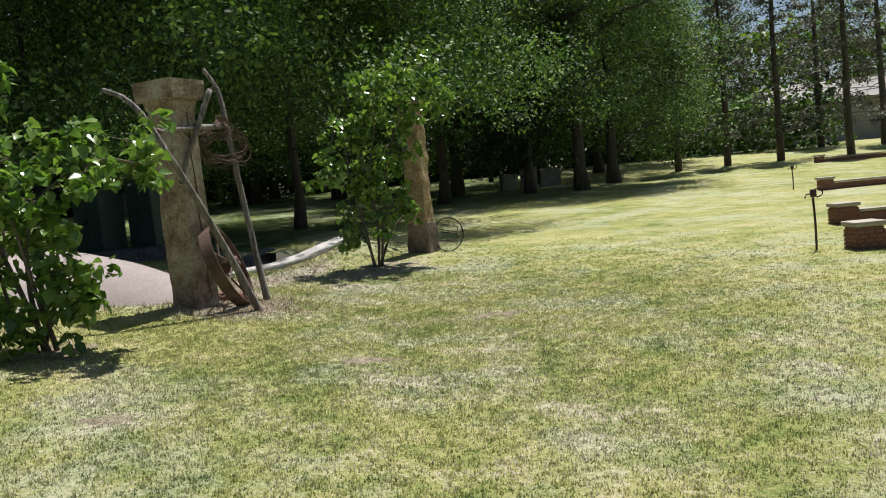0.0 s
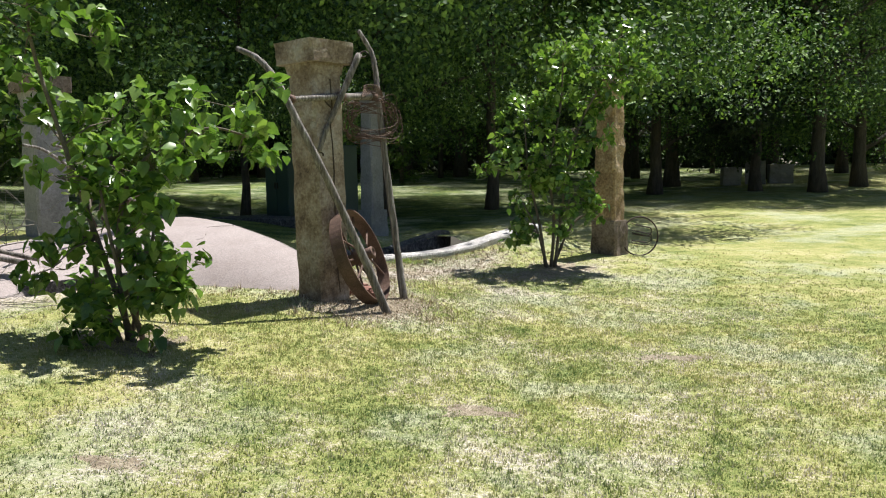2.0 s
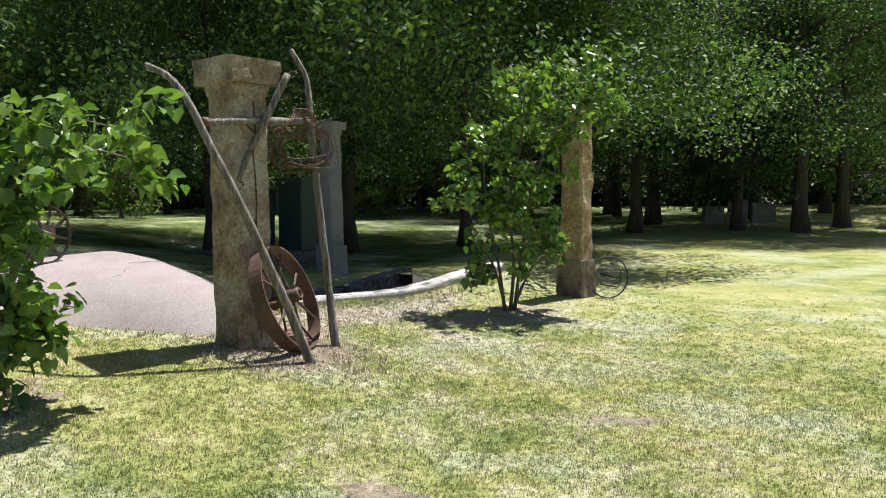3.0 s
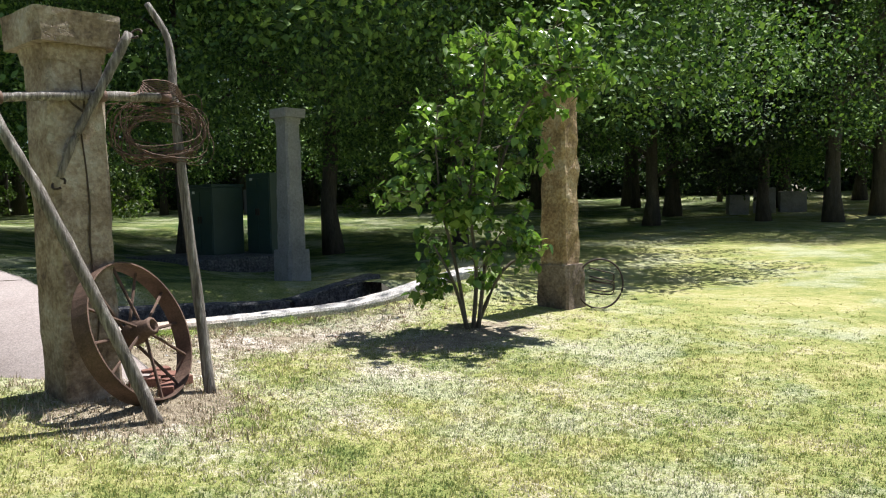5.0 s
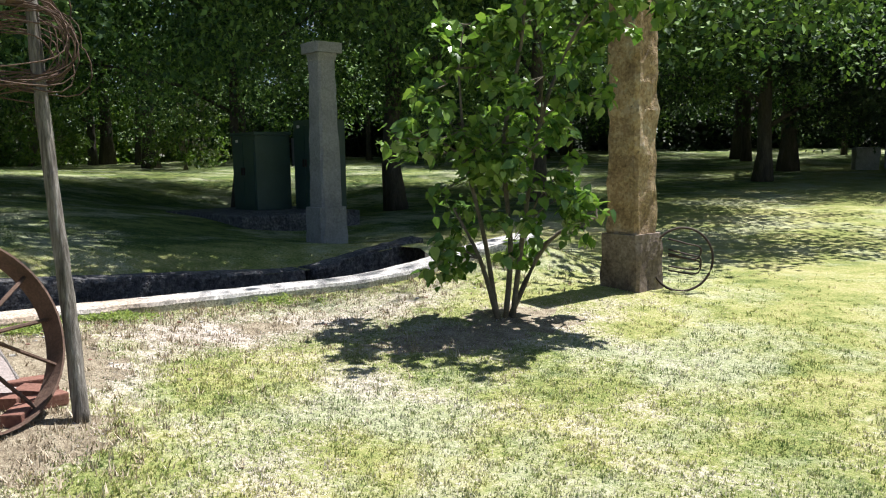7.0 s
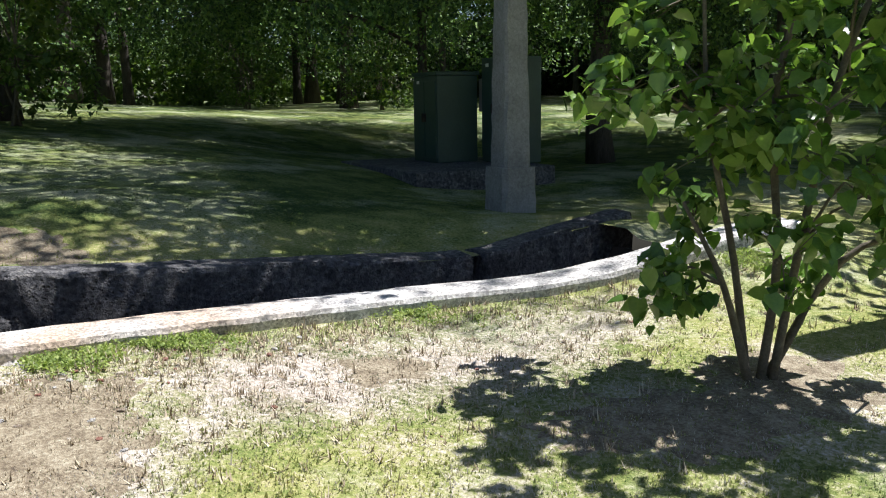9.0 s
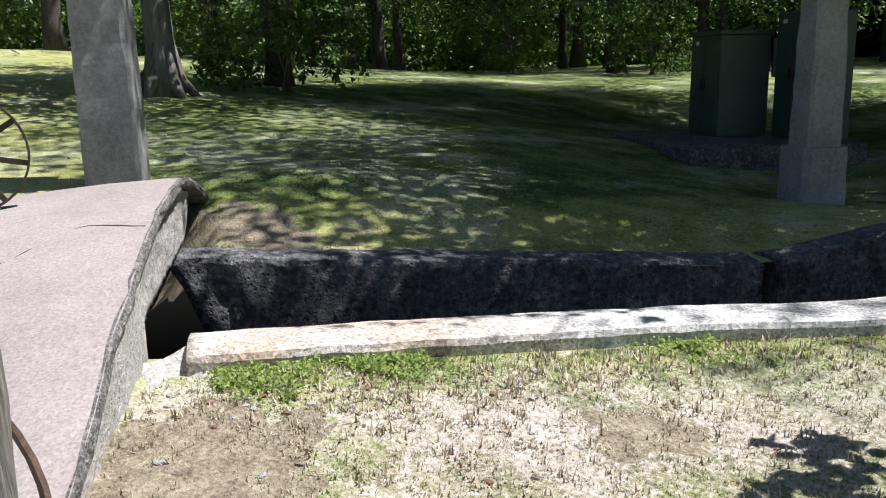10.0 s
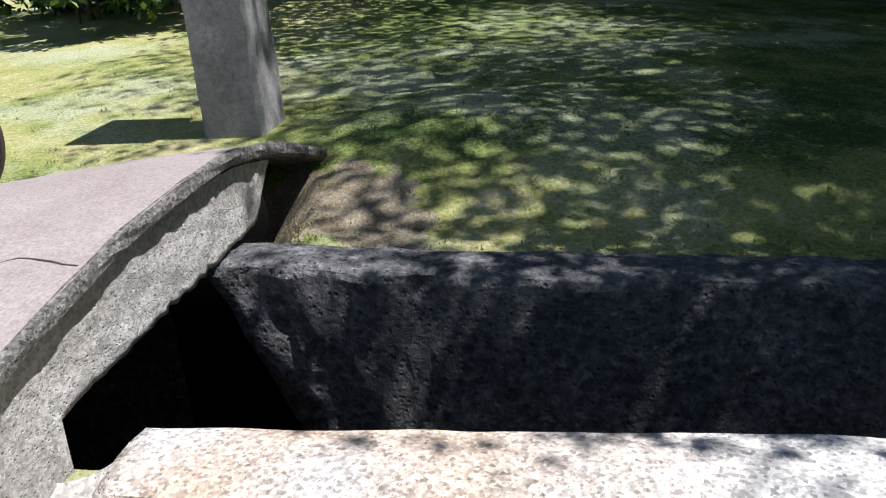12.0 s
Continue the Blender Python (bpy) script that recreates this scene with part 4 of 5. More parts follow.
make_shrub(-4.75, 5.45, clump_list([(-0.5, 0.4, 0.28), (-0.1, 0.45, 0.28), (0.2, 0.4, 0.24), (-0.4, 0.9, 0.3), (0.1, 1.0, 0.3), (-0.6, 1.4, 0.3), (-0.2, 1.5, 0.3), (0.25, 1.55, 0.3), (0.55, 1.6, 0.26), (0.5, 1.85, 0.26), (0.1, 1.95, 0.3), (-0.4, 2.0, 0.3), (0.65, 1.35, 0.22)]),
           [[(0, 0, -0.05), (*across(0.0), 0.7), (*across(0.15), 1.4), (*across(0.4), 1.9)], [(0.05, 0, -0.05), (*across(-0.2), 0.8), (*across(-0.4), 1.5), (*across(-0.5), 2.1)], [(0, 0.05, -0.05), (*across(-0.3), 0.4), (*across(-0.45), 0.9)],
            [(0.04, 0.02, -0.05), (*across(0.2), 0.9), (*across(-0.1, 0.2), 2.0), (*across(0.3, 0.3), 2.9)]],
           0.105, "leafy green shrub with bare twigs above", 23)


# ---- bare patches ----
def bare_patch(x, y, rx, ry, turn, seed, label="bare brown soil patch in the lawn"):
    rnd = random.Random(seed)
    bm = bmesh.new()
    rings = []
    for j in range(7):
        ring = []
        for k in range(36):
            t = 2 * math.pi * k / 36
            f = j / 6 * (1 + 0.55 * noise.noise(Vector((math.cos(t) * 1.6 + seed, math.sin(t) * 1.6, seed))) + 0.4 * noise.noise(Vector((math.cos(t) * 5, math.sin(t) * 5, seed))))
            u, v = rx * f * math.cos(t), ry * f * math.sin(t)
            px = x + u * math.cos(turn) - v * math.sin(turn)
            py = y + u * math.sin(turn) + v * math.cos(turn)
            ring.append(bm.verts.new((px, py, ground_z(px, py) + 0.006 - 0.008 * (j / 6) ** 2 + 0.006 * noise.noise(Vector((px * 9, py * 9, 0))))))
        rings.append(ring)
    for r, s in zip(rings, rings[1:]):
        for k in range(36):
            bm.faces.new((r[k], r[(k + 1) % 36], s[(k + 1) % 36], s[k]))
    bmesh.ops.remove_doubles(bm, verts=bm.verts, dist=0.0004)
    tagged(part("bare_patch", bm, BARE_SOIL, smooth=True), label, "soil", kind="stuff")


bare_patch(-1.15, 12.5, 0.75, 0.38, 0.9, 3, "reddish bare soil below a shrub")
bare_patch(-0.86, 13.15, 0.5, 0.45, 0.2, 5, "dark bare soil round a shrub's stems")
bare_patch(-3.6, 7.35, 0.45, 0.4, 0.2, 6, "dark bare soil round a shrub's stems")
bare_patch(-2.35, 9.5, 0.75, 0.5, 1.2, 7, "bare soil and litter at a pillar's foot")
bare_patch(0.46, 8.73, 0.34, 0.13, 0.3, 8)
bare_patch(-0.82, 6.84, 0.30, 0.12, 0.2, 10)
bare_patch(-2.34, 5.36, 0.22, 0.10, 0.1, 9)
bare_patch(-2.6, 12.2, 0.34, 0.2, 1.1, 13)
bare_patch(*plan(0.15, -1.35), 0.85, 0.55, 2.6, 12, "bare stony soil at the cellar's corner")
bare_patch(*plan(0.35, 1.95), 0.85, 0.5, 0.6, 14, "bare dirt bank above the cellar's broken edge")


# ---- grass ----
def make_grass(name, n, sampler, height, width, mat, label, seed, flat=0.0, clump=0.016):
    """Single blades, one triangle each, leaning at random."""
    rng = np.random.default_rng(seed)
    x, y = sampler(rng, n // 9)
    k = np.repeat(np.arange(len(x)), 9)
    x, y = x[k] + rng.normal(0, clump, len(k)), y[k] + rng.normal(0, clump, len(k))
    tuft = (rng.uniform(0.65, 1.5, len(k) // 9))[k]
    a = (x - V0.x) * AX.x + (y - V0.y) * AX.y
    m = (x - V0.x) * MX.x + (y - V0.y) * MX.y
    pit = (a > -0.1) & (a < 5.66) & (m > kerb_m(a) - 0.37) & (m < back_m(a) + 0.33)
    k = np.clip(-a / 1.7, 0, 1) ** 2 * (3 - 2 * np.clip(-a / 1.7, 0, 1))
    half = np.where(m < 1.22, 3.1 - 1.65 * k, 2.35 - 0.85 * k)
    roof = (a > -5.1) & (a < 0.05 + 0.1 * np.minimum(m - 0.75, 0)) & (np.abs(m - 1.22) < half * 0.98)
    keep = ~(pit | roof)
    x, y, tuft = x[keep], y[keep], tuft[keep]
    n = len(x)
    z = terrain(x, y)
    d = dryness(x, y)
    yaw = rng.random(n) * 2 * np.pi
    h = height * tuft * rng.uniform(0.5, 1.3, n) * (1 - 0.7 * np.clip(d, 0, 1))
    lean = rng.normal(0.0, 1.15, n) + flat + 0.9 * np.clip(d, 0, 1)
    w = width * tuft * rng.uniform(0.6, 1.4, n)
    tip = np.stack([np.cos(yaw) * h * np.sin(lean), np.sin(yaw) * h * np.sin(lean), h * np.abs(np.cos(lean)) + 0.004], 1)
    side = np.stack([-np.sin(yaw), np.cos(yaw), np.zeros(n)], 1) * w[:, None] / 2
    P = np.stack([x, y, z - 0.004], 1)
    V = np.stack([P - side, P + side, P + tip], 1).reshape(-1, 3)
    me = raw_mesh(name, V, np.arange(n * 3).reshape(n, 3))
    if mat is GRASS_BLADE:
        at = me.attributes.new("dry", "FLOAT", "POINT")
        at.data.foreach_set("value", np.repeat(d, 3))
    return tagged(mesh_part(name, me, mat), label, "grass", kind="stuff")


def lawn_sampler(rng, n):
    """More blades close to the line walked."""
    t = rng.random(n)
    cx = 0.2 - 1.9 * np.clip((t - 0.6) / 0.4, 0, 1) - 0.6 * (1 - t)
    cy = 3.0 + 9.0 * t
    return cx + rng.normal(0, 3.0, n), cy + rng.normal(0, 2.4, n)


def kerb_sampler(rng, n):
    a = rng.uniform(0.2, 5.0, n)
    m = kerb_m(a) - 0.37 - np.abs(rng.normal(0, 0.2, n))
    keep = np.sin(a * 3.1) + np.sin(a * 1.3 + 1) + rng.normal(0, 0.5, n) > 0.25
    a, m = a[keep], m[keep]
    return V0.x + AX.x * a + MX.x * m, V0.y + AX.y * a + MX.y * m


def litter_sampler(rng, n):
    k = n // 3
    a = rng.normal(1.8, 1.9, n - k)
    m = -0.4 - np.abs(rng.normal(0, 0.9, n - k))
    x, y = V0.x + AX.x * a + MX.x * m, V0.y + AX.y * a + MX.y * m
    return np.concatenate([x, -2.4 + rng.normal(0, 0.42, k)]), np.concatenate([y, 9.45 + rng.normal(0, 0.36, k)])


make_grass("lawn_grass", 800000, lawn_sampler, 0.019, 0.0085, GRASS_BLADE, "short mown grass blades, green and yellow", 31)
def make_kerb_weeds():
    """Low leafy weeds in uneven clumps along the kerb."""
    rng = np.random.default_rng(32)
    x, y = kerb_sampler(rng, 1700)
    keep = noise_field(x, y) > 0.08
    x, y = x[keep], y[keep]
    c = np.stack([x, y, terrain(x, y) + 0.018], 1)
    me = leaf_cloud("kerb_weeds", c, rng.uniform(0.025, 0.06, len(x)), np.full(len(x), 20), 0.021, rng, droop=-0.5, flatten=0.6)
    tagged(mesh_part("kerb_weeds", me, WEED), "low green leafy weeds along the kerb", "weeds", kind="stuff")


def noise_field(x, y):
    return np.array([noise.noise(Vector((px * 2.2, py * 2.2, 4))) for px, py in zip(x, y)])


make_kerb_weeds()
make_grass("straw_litter", 26000, litter_sampler, 0.055, 0.007, STRAW, "dry straw and clippings on bare soil", 33, 1.25)


# ---- the wood behind ----
def make_woods(name, r0, r1, th0, th1, top, n_clumps, leaves, leaf, mat, label, seed, low=0.0):
    rng = np.random.default_rng(seed)
    th = rng.uniform(th0, th1, n_clumps)
    r = rng.uniform(r0, r1, n_clumps)
    x, y = r * np.cos(th), 8 + r * np.sin(th)
    z = terrain(x, y) + low + (top - low) * rng.random(n_clumps) ** 1.1
    c = np.stack([x, y, z], 1)
    radii = rng.uniform(1.0, 2.2, n_clumps) * min(1.0, top / 4)
    me = leaf_cloud(name, c, radii, np.full(n_clumps, leaves), leaf, rng)
    return tagged(mesh_part(name, me, mat), label, "woods", kind="stuff")


# dark leaves put the wood's shade into the colour, the scrub's light leaves its sun
make_woods("woods", 44, 58, radians(72), radians(128), 15, 520, 60, 0.5, LEAF_DARK, "dense green wood behind the lawn, coloured dark for its shade", 51)
make_woods("woods_west", 46, 60, radians(126), radians(196), 15, 520, 60, 0.5, LEAF_TREE, "dense green wood past the cellar", 58)
make_woods("understorey", 41, 47, radians(80), radians(126), 3.0, 420, 60, 0.38, LEAF_DARK, "leafy undergrowth along the wood's edge, coloured dark for its shade", 52)
make_woods("scrub", 42, 48, radians(125), radians(196), 3.2, 480, 70, 0.34, LEAF_LIGHT, "sunlit green scrub along the wood's edge", 59)
make_woods("woods_back", 60, 72, radians(74), radians(200), 17, 620, 60, 1.0, LEAF_DARK, "deep wood behind, coloured dark for its shade", 57)
make_woods("far_hedge", 62, 78, radians(40), radians(76), 9.5, 330, 46, 0.6, LEAF_LIGHT, "bright green far treeline behind the house", 53)
make_woods("pine_undergrowth", 44, 50, radians(58), radians(80), 3.2, 170, 46, 0.42, LEAF_TREE, "dark undergrowth below the pines", 54)
# out of view behind the walk; added to shut off low sky light
make_woods("added_woods_behind", 60, 80, radians(196), radians(400), 11, 420, 40, 0.9, LEAF_TREE, "unseen added trees closing the place behind the walk", 55)
make_woods("bright_scrub", 36, 43, radians(166), radians(186), 6.5, 110, 60, 0.34, LEAF_LIGHT, "bright green sunlit scrub past the lawn", 56)

# thin trunks in the wood's shade
random.seed(9)
for i in range(16):
    th = radians(84 + 6.6 * i + random.uniform(-2, 2))
    r = random.uniform(33, 42)
    x, y = r * math.cos(th), 8 + r * math.sin(th)
    root = thing("tree", stand(x, y), "slim dark trunk in the wood's shade", "tree", "slim trunks in the wood")
    bm = bmesh.new()
    k = random.uniform(0.10, 0.2)
    dx, dy = random.uniform(-0.6, 0.6), random.uniform(-0.6, 0.6)
    tube(bm, smooth_line([(0, 0, -0.2), (dx * 0.2, dy * 0.2, 3), (dx, dy, 8)], 3), [k * (1.3 if j == 0 else 1) * (1 - 0.07 * j) for j in range(7)], 8, 0.06)
    part("trunk", bm, BARK, root, smooth=True)
    cs = [(dx + random.uniform(-1.6, 1.6), dy + random.uniform(-1.6, 1.6), random.uniform(4.5, 9.5)) for j in range(14)]
    mesh_part("crown", leaf_cloud("crown", cs, [random.uniform(0.7, 1.2) for j in cs], [70] * 14, 0.3, np.random.default_rng(i)), LEAF_TREE, root)

# the leaning cedar and its neighbours past the cellar
t = make_tree(9.5, 3.4, 3.2, 0.25, 12000, 0.14, LEAF_TREE, 61, "cedar with shaggy grey bark and flared foot", 0.02, bark=BARK_GREY)
t.matrix_basis = stand(-13.6, 13.8, 1.0)
bm = bmesh.new()
for i in range(6):
    a = i * 1.05 + 0.3
    tube(bm, [(math.cos(a) * 0.12, math.sin(a) * 0.12, 0.75), (math.cos(a) * 0.26, math.sin(a) * 0.26, 0.22), (math.cos(a) * 0.52, math.sin(a) * 0.52, -0.05)], [0.12, 0.11, 0.05], 7, 0.05)
part("root_flare", bm, BARK_GREY, t, smooth=True)
t = make_tree(10, 3.6, 2.4, 0.22, 13000, 0.15, LEAF_TREE, 62, "dark cedar with a straight trunk beside a shrub")
t.matrix_basis = stand(-15.2, 16.4, 2.0)
t = make_tree(12, 5.5, 3.4, 0.26, 16000, 0.17, LEAF_TREE, 63, "shade tree with a dark trunk past the cellar")
t.matrix_basis = stand(-23.5, 22.5, 2.0)
copy_thing(t, stand(-27.5, 15.0, 4.0, 1.1))


def bushy(n, rx, rz, seed, rmin=0.22, rmax=0.36, z0=0.3):
    rnd = random.Random(seed)
    out = []
    for i in range(n):
        a, r = rnd.uniform(0, 6.283), rx * math.sqrt(rnd.random())
        z = z0 + (rz - z0) * rnd.random() * (1 - 0.45 * (r / rx) ** 2)
        out.append((r * math.cos(a), r * math.sin(a), z, rnd.uniform(rmin, rmax)))
    return out


def stems_for(n, h, spread, seed):
    rnd = random.Random(seed)
    return [[(rnd.uniform(-0.15, 0.15), rnd.uniform(-0.15, 0.15), -0.05), (rnd.uniform(-1, 1) * spread * 0.4, rnd.uniform(-1, 1) * spread * 0.4, h * 0.4), (rnd.uniform(-1, 1) * spread, rnd.uniform(-1, 1) * spread, h * 0.85)] for i in range(n)]


edge_shrub = make_shrub(-14.2, 16.1, bushy(46, 1.35, 3.0, 5), stems_for(7, 2.8, 0.8, 6), 0.13, "yellowish green shrub with many thin stems under a cedar", 71, 60, mat=LEAF_LIGHT, shape="leaf")
make_shrub(-14.4, 9.9, bushy(90, 2.1, 3.6, 7, 0.3, 0.5), stems_for(6, 2.6, 1.0, 8), 0.15, "dark dense evergreen bush in the shade", 72, 80, mat=LEAF_TREE, shape="leaf")
make_shrub(-19.0, 18.5, bushy(40, 1.5, 2.4, 9), stems_for(6, 2.2, 0.9, 10), 0.14, "reddish brown thin brush in the shade", 73, 40, mat=LEAF_TREE, shape="leaf")


for x, y, t, k in ((-21.5, 27.5, 1.0, 0.9), (-27.0, 19.5, 2.2, 1.1), (-18.5, 31.0, 3.1, 1.0), (-30.5, 13.0, 4.4, 1.2), (-25.0, 30.0, 0.3, 1.2), (-10.0, 37.0, 5.0, 1.0)):
    tagged(copy_thing(edge_shrub, stand(x, y, t, k)), "yellowish green shrub at the wood's edge", group="shrubs at the wood's edge")


# ---- buggy shafts against the pillar ----
def make_shafts():
    base = Vector((-2.15, 9.6, ground_z(-2.15, 9.6)))
    root = thing("buggy_shafts", Matrix.Translation(base), "pair of weathered grey buggy shafts leaning on a pillar", "buggy shafts")
    g = lambda x, y: ground_z(x, y) - 0.03

    def pole(name, pts, r0, r1, label=""):
        bm = bmesh.new()
        line = smooth_line(pts, 7)
        n = len(line)
        tube(bm, [Vector(p) - base for p in line], [(r0 + (r1 - r0) * i / n) for i in range(n)], 9, 0.10)
        return part(name, bm, WOOD_GREY, root, label, smooth=True)
    pole("shaft", [(-2.115, 9.25, g(-2.115, 9.25)), (-2.33, 9.13, 0.85), (-2.62, 8.98, 1.6), (-2.83, 8.86, 2.1), (-2.98, 8.82, 2.42), (-3.16, 8.84, 2.63), (-3.38, 8.86, 2.74)], 0.042, 0.024, "curved grey wooden shaft")
    pole("shaft", [(-2.15, 9.93, g(-2.15, 9.93)), (-2.24, 9.97, 0.9), (-2.34, 10.0, 1.7), (-2.42, 10.04, 2.38), (-2.45, 10.08, 2.62), (-2.50, 10.10, 2.84), (-2.62, 10.06, 3.06)], 0.040, 0.022, "curved grey wooden shaft")
    pole("crossbar", [(-2.91, 8.86, 2.26), (-2.77, 9.17, 2.30), (-2.62, 9.51, 2.335), (-2.42, 10.03, 2.375)], 0.028, 0.034, "grey wooden crossbar with rusted bands")
    pole("singletree", [(-2.78, 9.28, 1.80), (-2.71, 9.35, 2.05), (-2.60, 9.45, 2.34), (-2.47, 9.62, 2.75)], 0.022, 0.034, "grey wooden singletree")
    for p, q in (((-2.64, 9.46, 2.33), (-2.61, 9.53, 2.337)), ((-2.46, 9.92, 2.367), (-2.43, 9.99, 2.372)), ((-2.90, 8.88, 2.263), (-2.88, 8.93, 2.27))):
        bm = bmesh.new()
        tube(bm, [Vector(p) - base, Vector(q) - base], 0.042, 12)
        part("iron_band", bm, RUST, root, "rusted iron band", smooth=True)
    for c, r in (((-2.78, 9.27, 1.76), 0.045), ((-2.43, 9.64, 2.75), 0.04)):
        bm = bmesh.new()
        pts = [Vector(c) - base + Vector((math.cos(a) * r, math.sin(a) * r * 0.6, math.sin(a) * r * 0.8)) for a in [k * 0.55 for k in range(11)]]
        tube(bm, pts, 0.008, 6)
        part("hook", bm, RUST_DARK, root, "bent iron hook", smooth=True)
    return root


make_shafts()


def make_wire_coil():
    base = Vector((-2.45, 9.92, 2.13))
    root = thing("wire_coil", Matrix.Translation(base), "tangled coil of rusty fence wire hanging on the shafts", "wire coil")
    rnd = random.Random(12)
    for i in range(26):
        bm = bmesh.new()
        r = rnd.uniform(0.22, 0.34)
        tx, ty, off = rnd.gauss(0, 0.22), rnd.gauss(0, 0.22), Vector((rnd.gauss(0, 0.035), rnd.gauss(0, 0.035), rnd.gauss(0, 0.03)))
        span = rnd.uniform(3.4, 6.3)
        a0 = rnd.uniform(0, 6.28)
        flat = rnd.uniform(0.6, 1.0)
        pts = []
        for k in range(20):
            a = a0 + span * k / 19
            u, v = math.cos(a) * r, math.sin(a) * r * flat
            pts.append(off + Vector((u * 0.72 + tx * v, u * 0.70 + 0.1 * v, 0.8 * v + ty * u + 0.02 * math.sin(3 * a))))
        tube(bm, pts, 0.0035, 5, cap=False)
        part("wire", bm, RUST, root)
    for k in range(7):
        bm = bmesh.new()
        z = 0.24 + 0.012 * k
        tube(bm, smooth_line([(0.05, -0.42 + 0.05 * k, z - 0.05), (-0.03, -0.15, z + 0.02), (0.06, 0.1, z + 0.02), (0.02, 0.30 + 0.02 * k, z - 0.10 - 0.02 * k)], 4), 0.004, 5, cap=False)
        part("wire", bm, RUST, root)
    return root


make_wire_coil()


# ---- on the cellar roof ----
def roof_at(a, m):
    x, y = plan(a, m)
    return Vector((x, y, vault_top(a, m)))


def roof_coords(x, y):
    p = Vector((x, y)) - V0
    return p.dot(AX), p.dot(MX)


def make_cultivator():
    wx, wy = -5.48, 10.28
    z = vault_top(*roof_coords(wx, wy)) + 0.31
    root = thing("wheel_cultivator", Matrix.Translation((wx, wy, z)), "rusted high-wheel garden cultivator on the cellar roof", "cultivator")
    axis = Vector((-0.98, 0.19, 0.02)).normalized()
    q = axis.to_track_quat("Z", "Y").to_matrix().to_4x4()
    wheel = new("wheel")
    wheel.parent = root
    wheel.matrix_basis = q
    bm = bmesh.new()
    ring_of(bm, 0.31, 0.035, 0.012, 40)
    part("rim", bm, RUST_DARK, wheel)
    bm = bmesh.new()
    bmesh.ops.create_cone(bm, cap_ends=True, segments=24, radius1=0.10, radius2=0.09, depth=0.05)
    part("hub", bm, RUST, wheel, "round rusted hub plate")
    for k in range(8):
        a = 2 * math.pi * k / 8 + 0.2
        bm = bmesh.new()
        box(bm, (0.205, 0.030, 0.012), (0.20, 0, 0), 0.003)
        for v in bm.verts:
            v.co = Matrix.Rotation(a, 4, "Z") @ v.co
        part("spoke", bm, RUST_DARK, wheel)
    way = Vector((-0.19, -0.98, 0)).normalized() * -1
    for s in (-1, 1):
        bm = bmesh.new()
        o = axis * 0.07 * s
        tube(bm, smooth_line([o, o - way * 0.45 + Vector((0, 0, 0.18)), o * 2.2 - way * 1.0 + Vector((0, 0, 0.55)), o * 3 - way * 1.25 + Vector((0, 0, 0.62))], 4), 0.016, 7, 0.05)
        part("handle", bm, WOOD_GREY, root, "grey wooden handle", smooth=True)
    for k in range(3):
        bm = bmesh.new()
        o = axis * 0.06 * (k - 1) - way * (0.36 + 0.08 * k)
        tube(bm, smooth_line([o + Vector((0, 0, 0.12)), o + Vector((0, 0, -0.08)) - way * 0.06, o + Vector((0, 0, -0.26)) + way * 0.02], 4), 0.011, 6)
        part("tine", bm, RUST, root, smooth=True)
    bm = bmesh.new()
    tube(bm, [Vector((0, 0, 0)), -way * 0.4 + Vector((0, 0, 0.10)), -way * 0.62 + Vector((0, 0, 0.1))], 0.014, 6)
    part("frame_bar", bm, RUST_DARK, root)
    return root


make_cultivator()


def make_pot(x, y):
    a, m = roof_coords(x, y)
    root = thing("iron_pot", Matrix.Translation((x, y, vault_top(a, m) - 0.02)) @ pose(0, 0, 0, 3, -4, 0), "rusty cut-off iron bucket on the cellar roof", "bucket")
    bm = bmesh.new()
    prof = [(0.0, 0.02), (0.15, 0.02), (0.15, 0.0), (0.165, 0.0), (0.185, 0.33), (0.172, 0.335), (0.150, 0.04), (0.0, 0.04)]
    rings = []
    for k in range(26):
        t = 2 * math.pi * k / 26
        rings.append([bm.verts.new((r * math.cos(t), r * math.sin(t), z + (0.05 * math.cos(t) if z > 0.3 else 0))) for r, z in prof])
    for k in range(26):
        p, q = rings[k], rings[(k + 1) % 26]
        for i in range(len(prof) - 1):
            bm.faces.new((p[i], q[i], q[i + 1], p[i + 1]))
    bmesh.ops.remove_doubles(bm, verts=bm.verts, dist=0.0005)
    part("body", bm, RUST, root, smooth=True)


make_pot(-7.0, 9.15)


def make_loose_brick(x, y, turn, on_roof, mat=BRICK, size=(0.21, 0.10, 0.065), label="loose red brick lying on the cellar roof", tilt=0):
    z = vault_top(*roof_coords(x, y)) if on_roof else ground_z(x, y)
    bm = bmesh.new()
    box(bm, size, (0, 0, size[2] / 2), 0.008)
    ob = part("brick", bm, mat)
    ob.matrix_basis = pose(x, y, z - 0.004, tilt, 0, turn)
    tagged(ob, label, "brick", "loose bricks")


for x, y, t in ((-6.95, 10.75, 20), (-6.72, 10.95, 55), (-6.83, 11.05, 10), (-7.05, 10.98, 75)):
    make_loose_brick(x, y, t, True)
for x, y, t, tl in ((-2.62, 9.85, 30, 4), (-2.45, 9.98, 70, 0), (-2.58, 10.05, 10, 8), (-2.40, 9.78, 120, 0), (-2.72, 10.12, 50, 0)):
    make_loose_brick(x, y, t, False, tilt=tl, label="broken red brick lying behind the wheel")


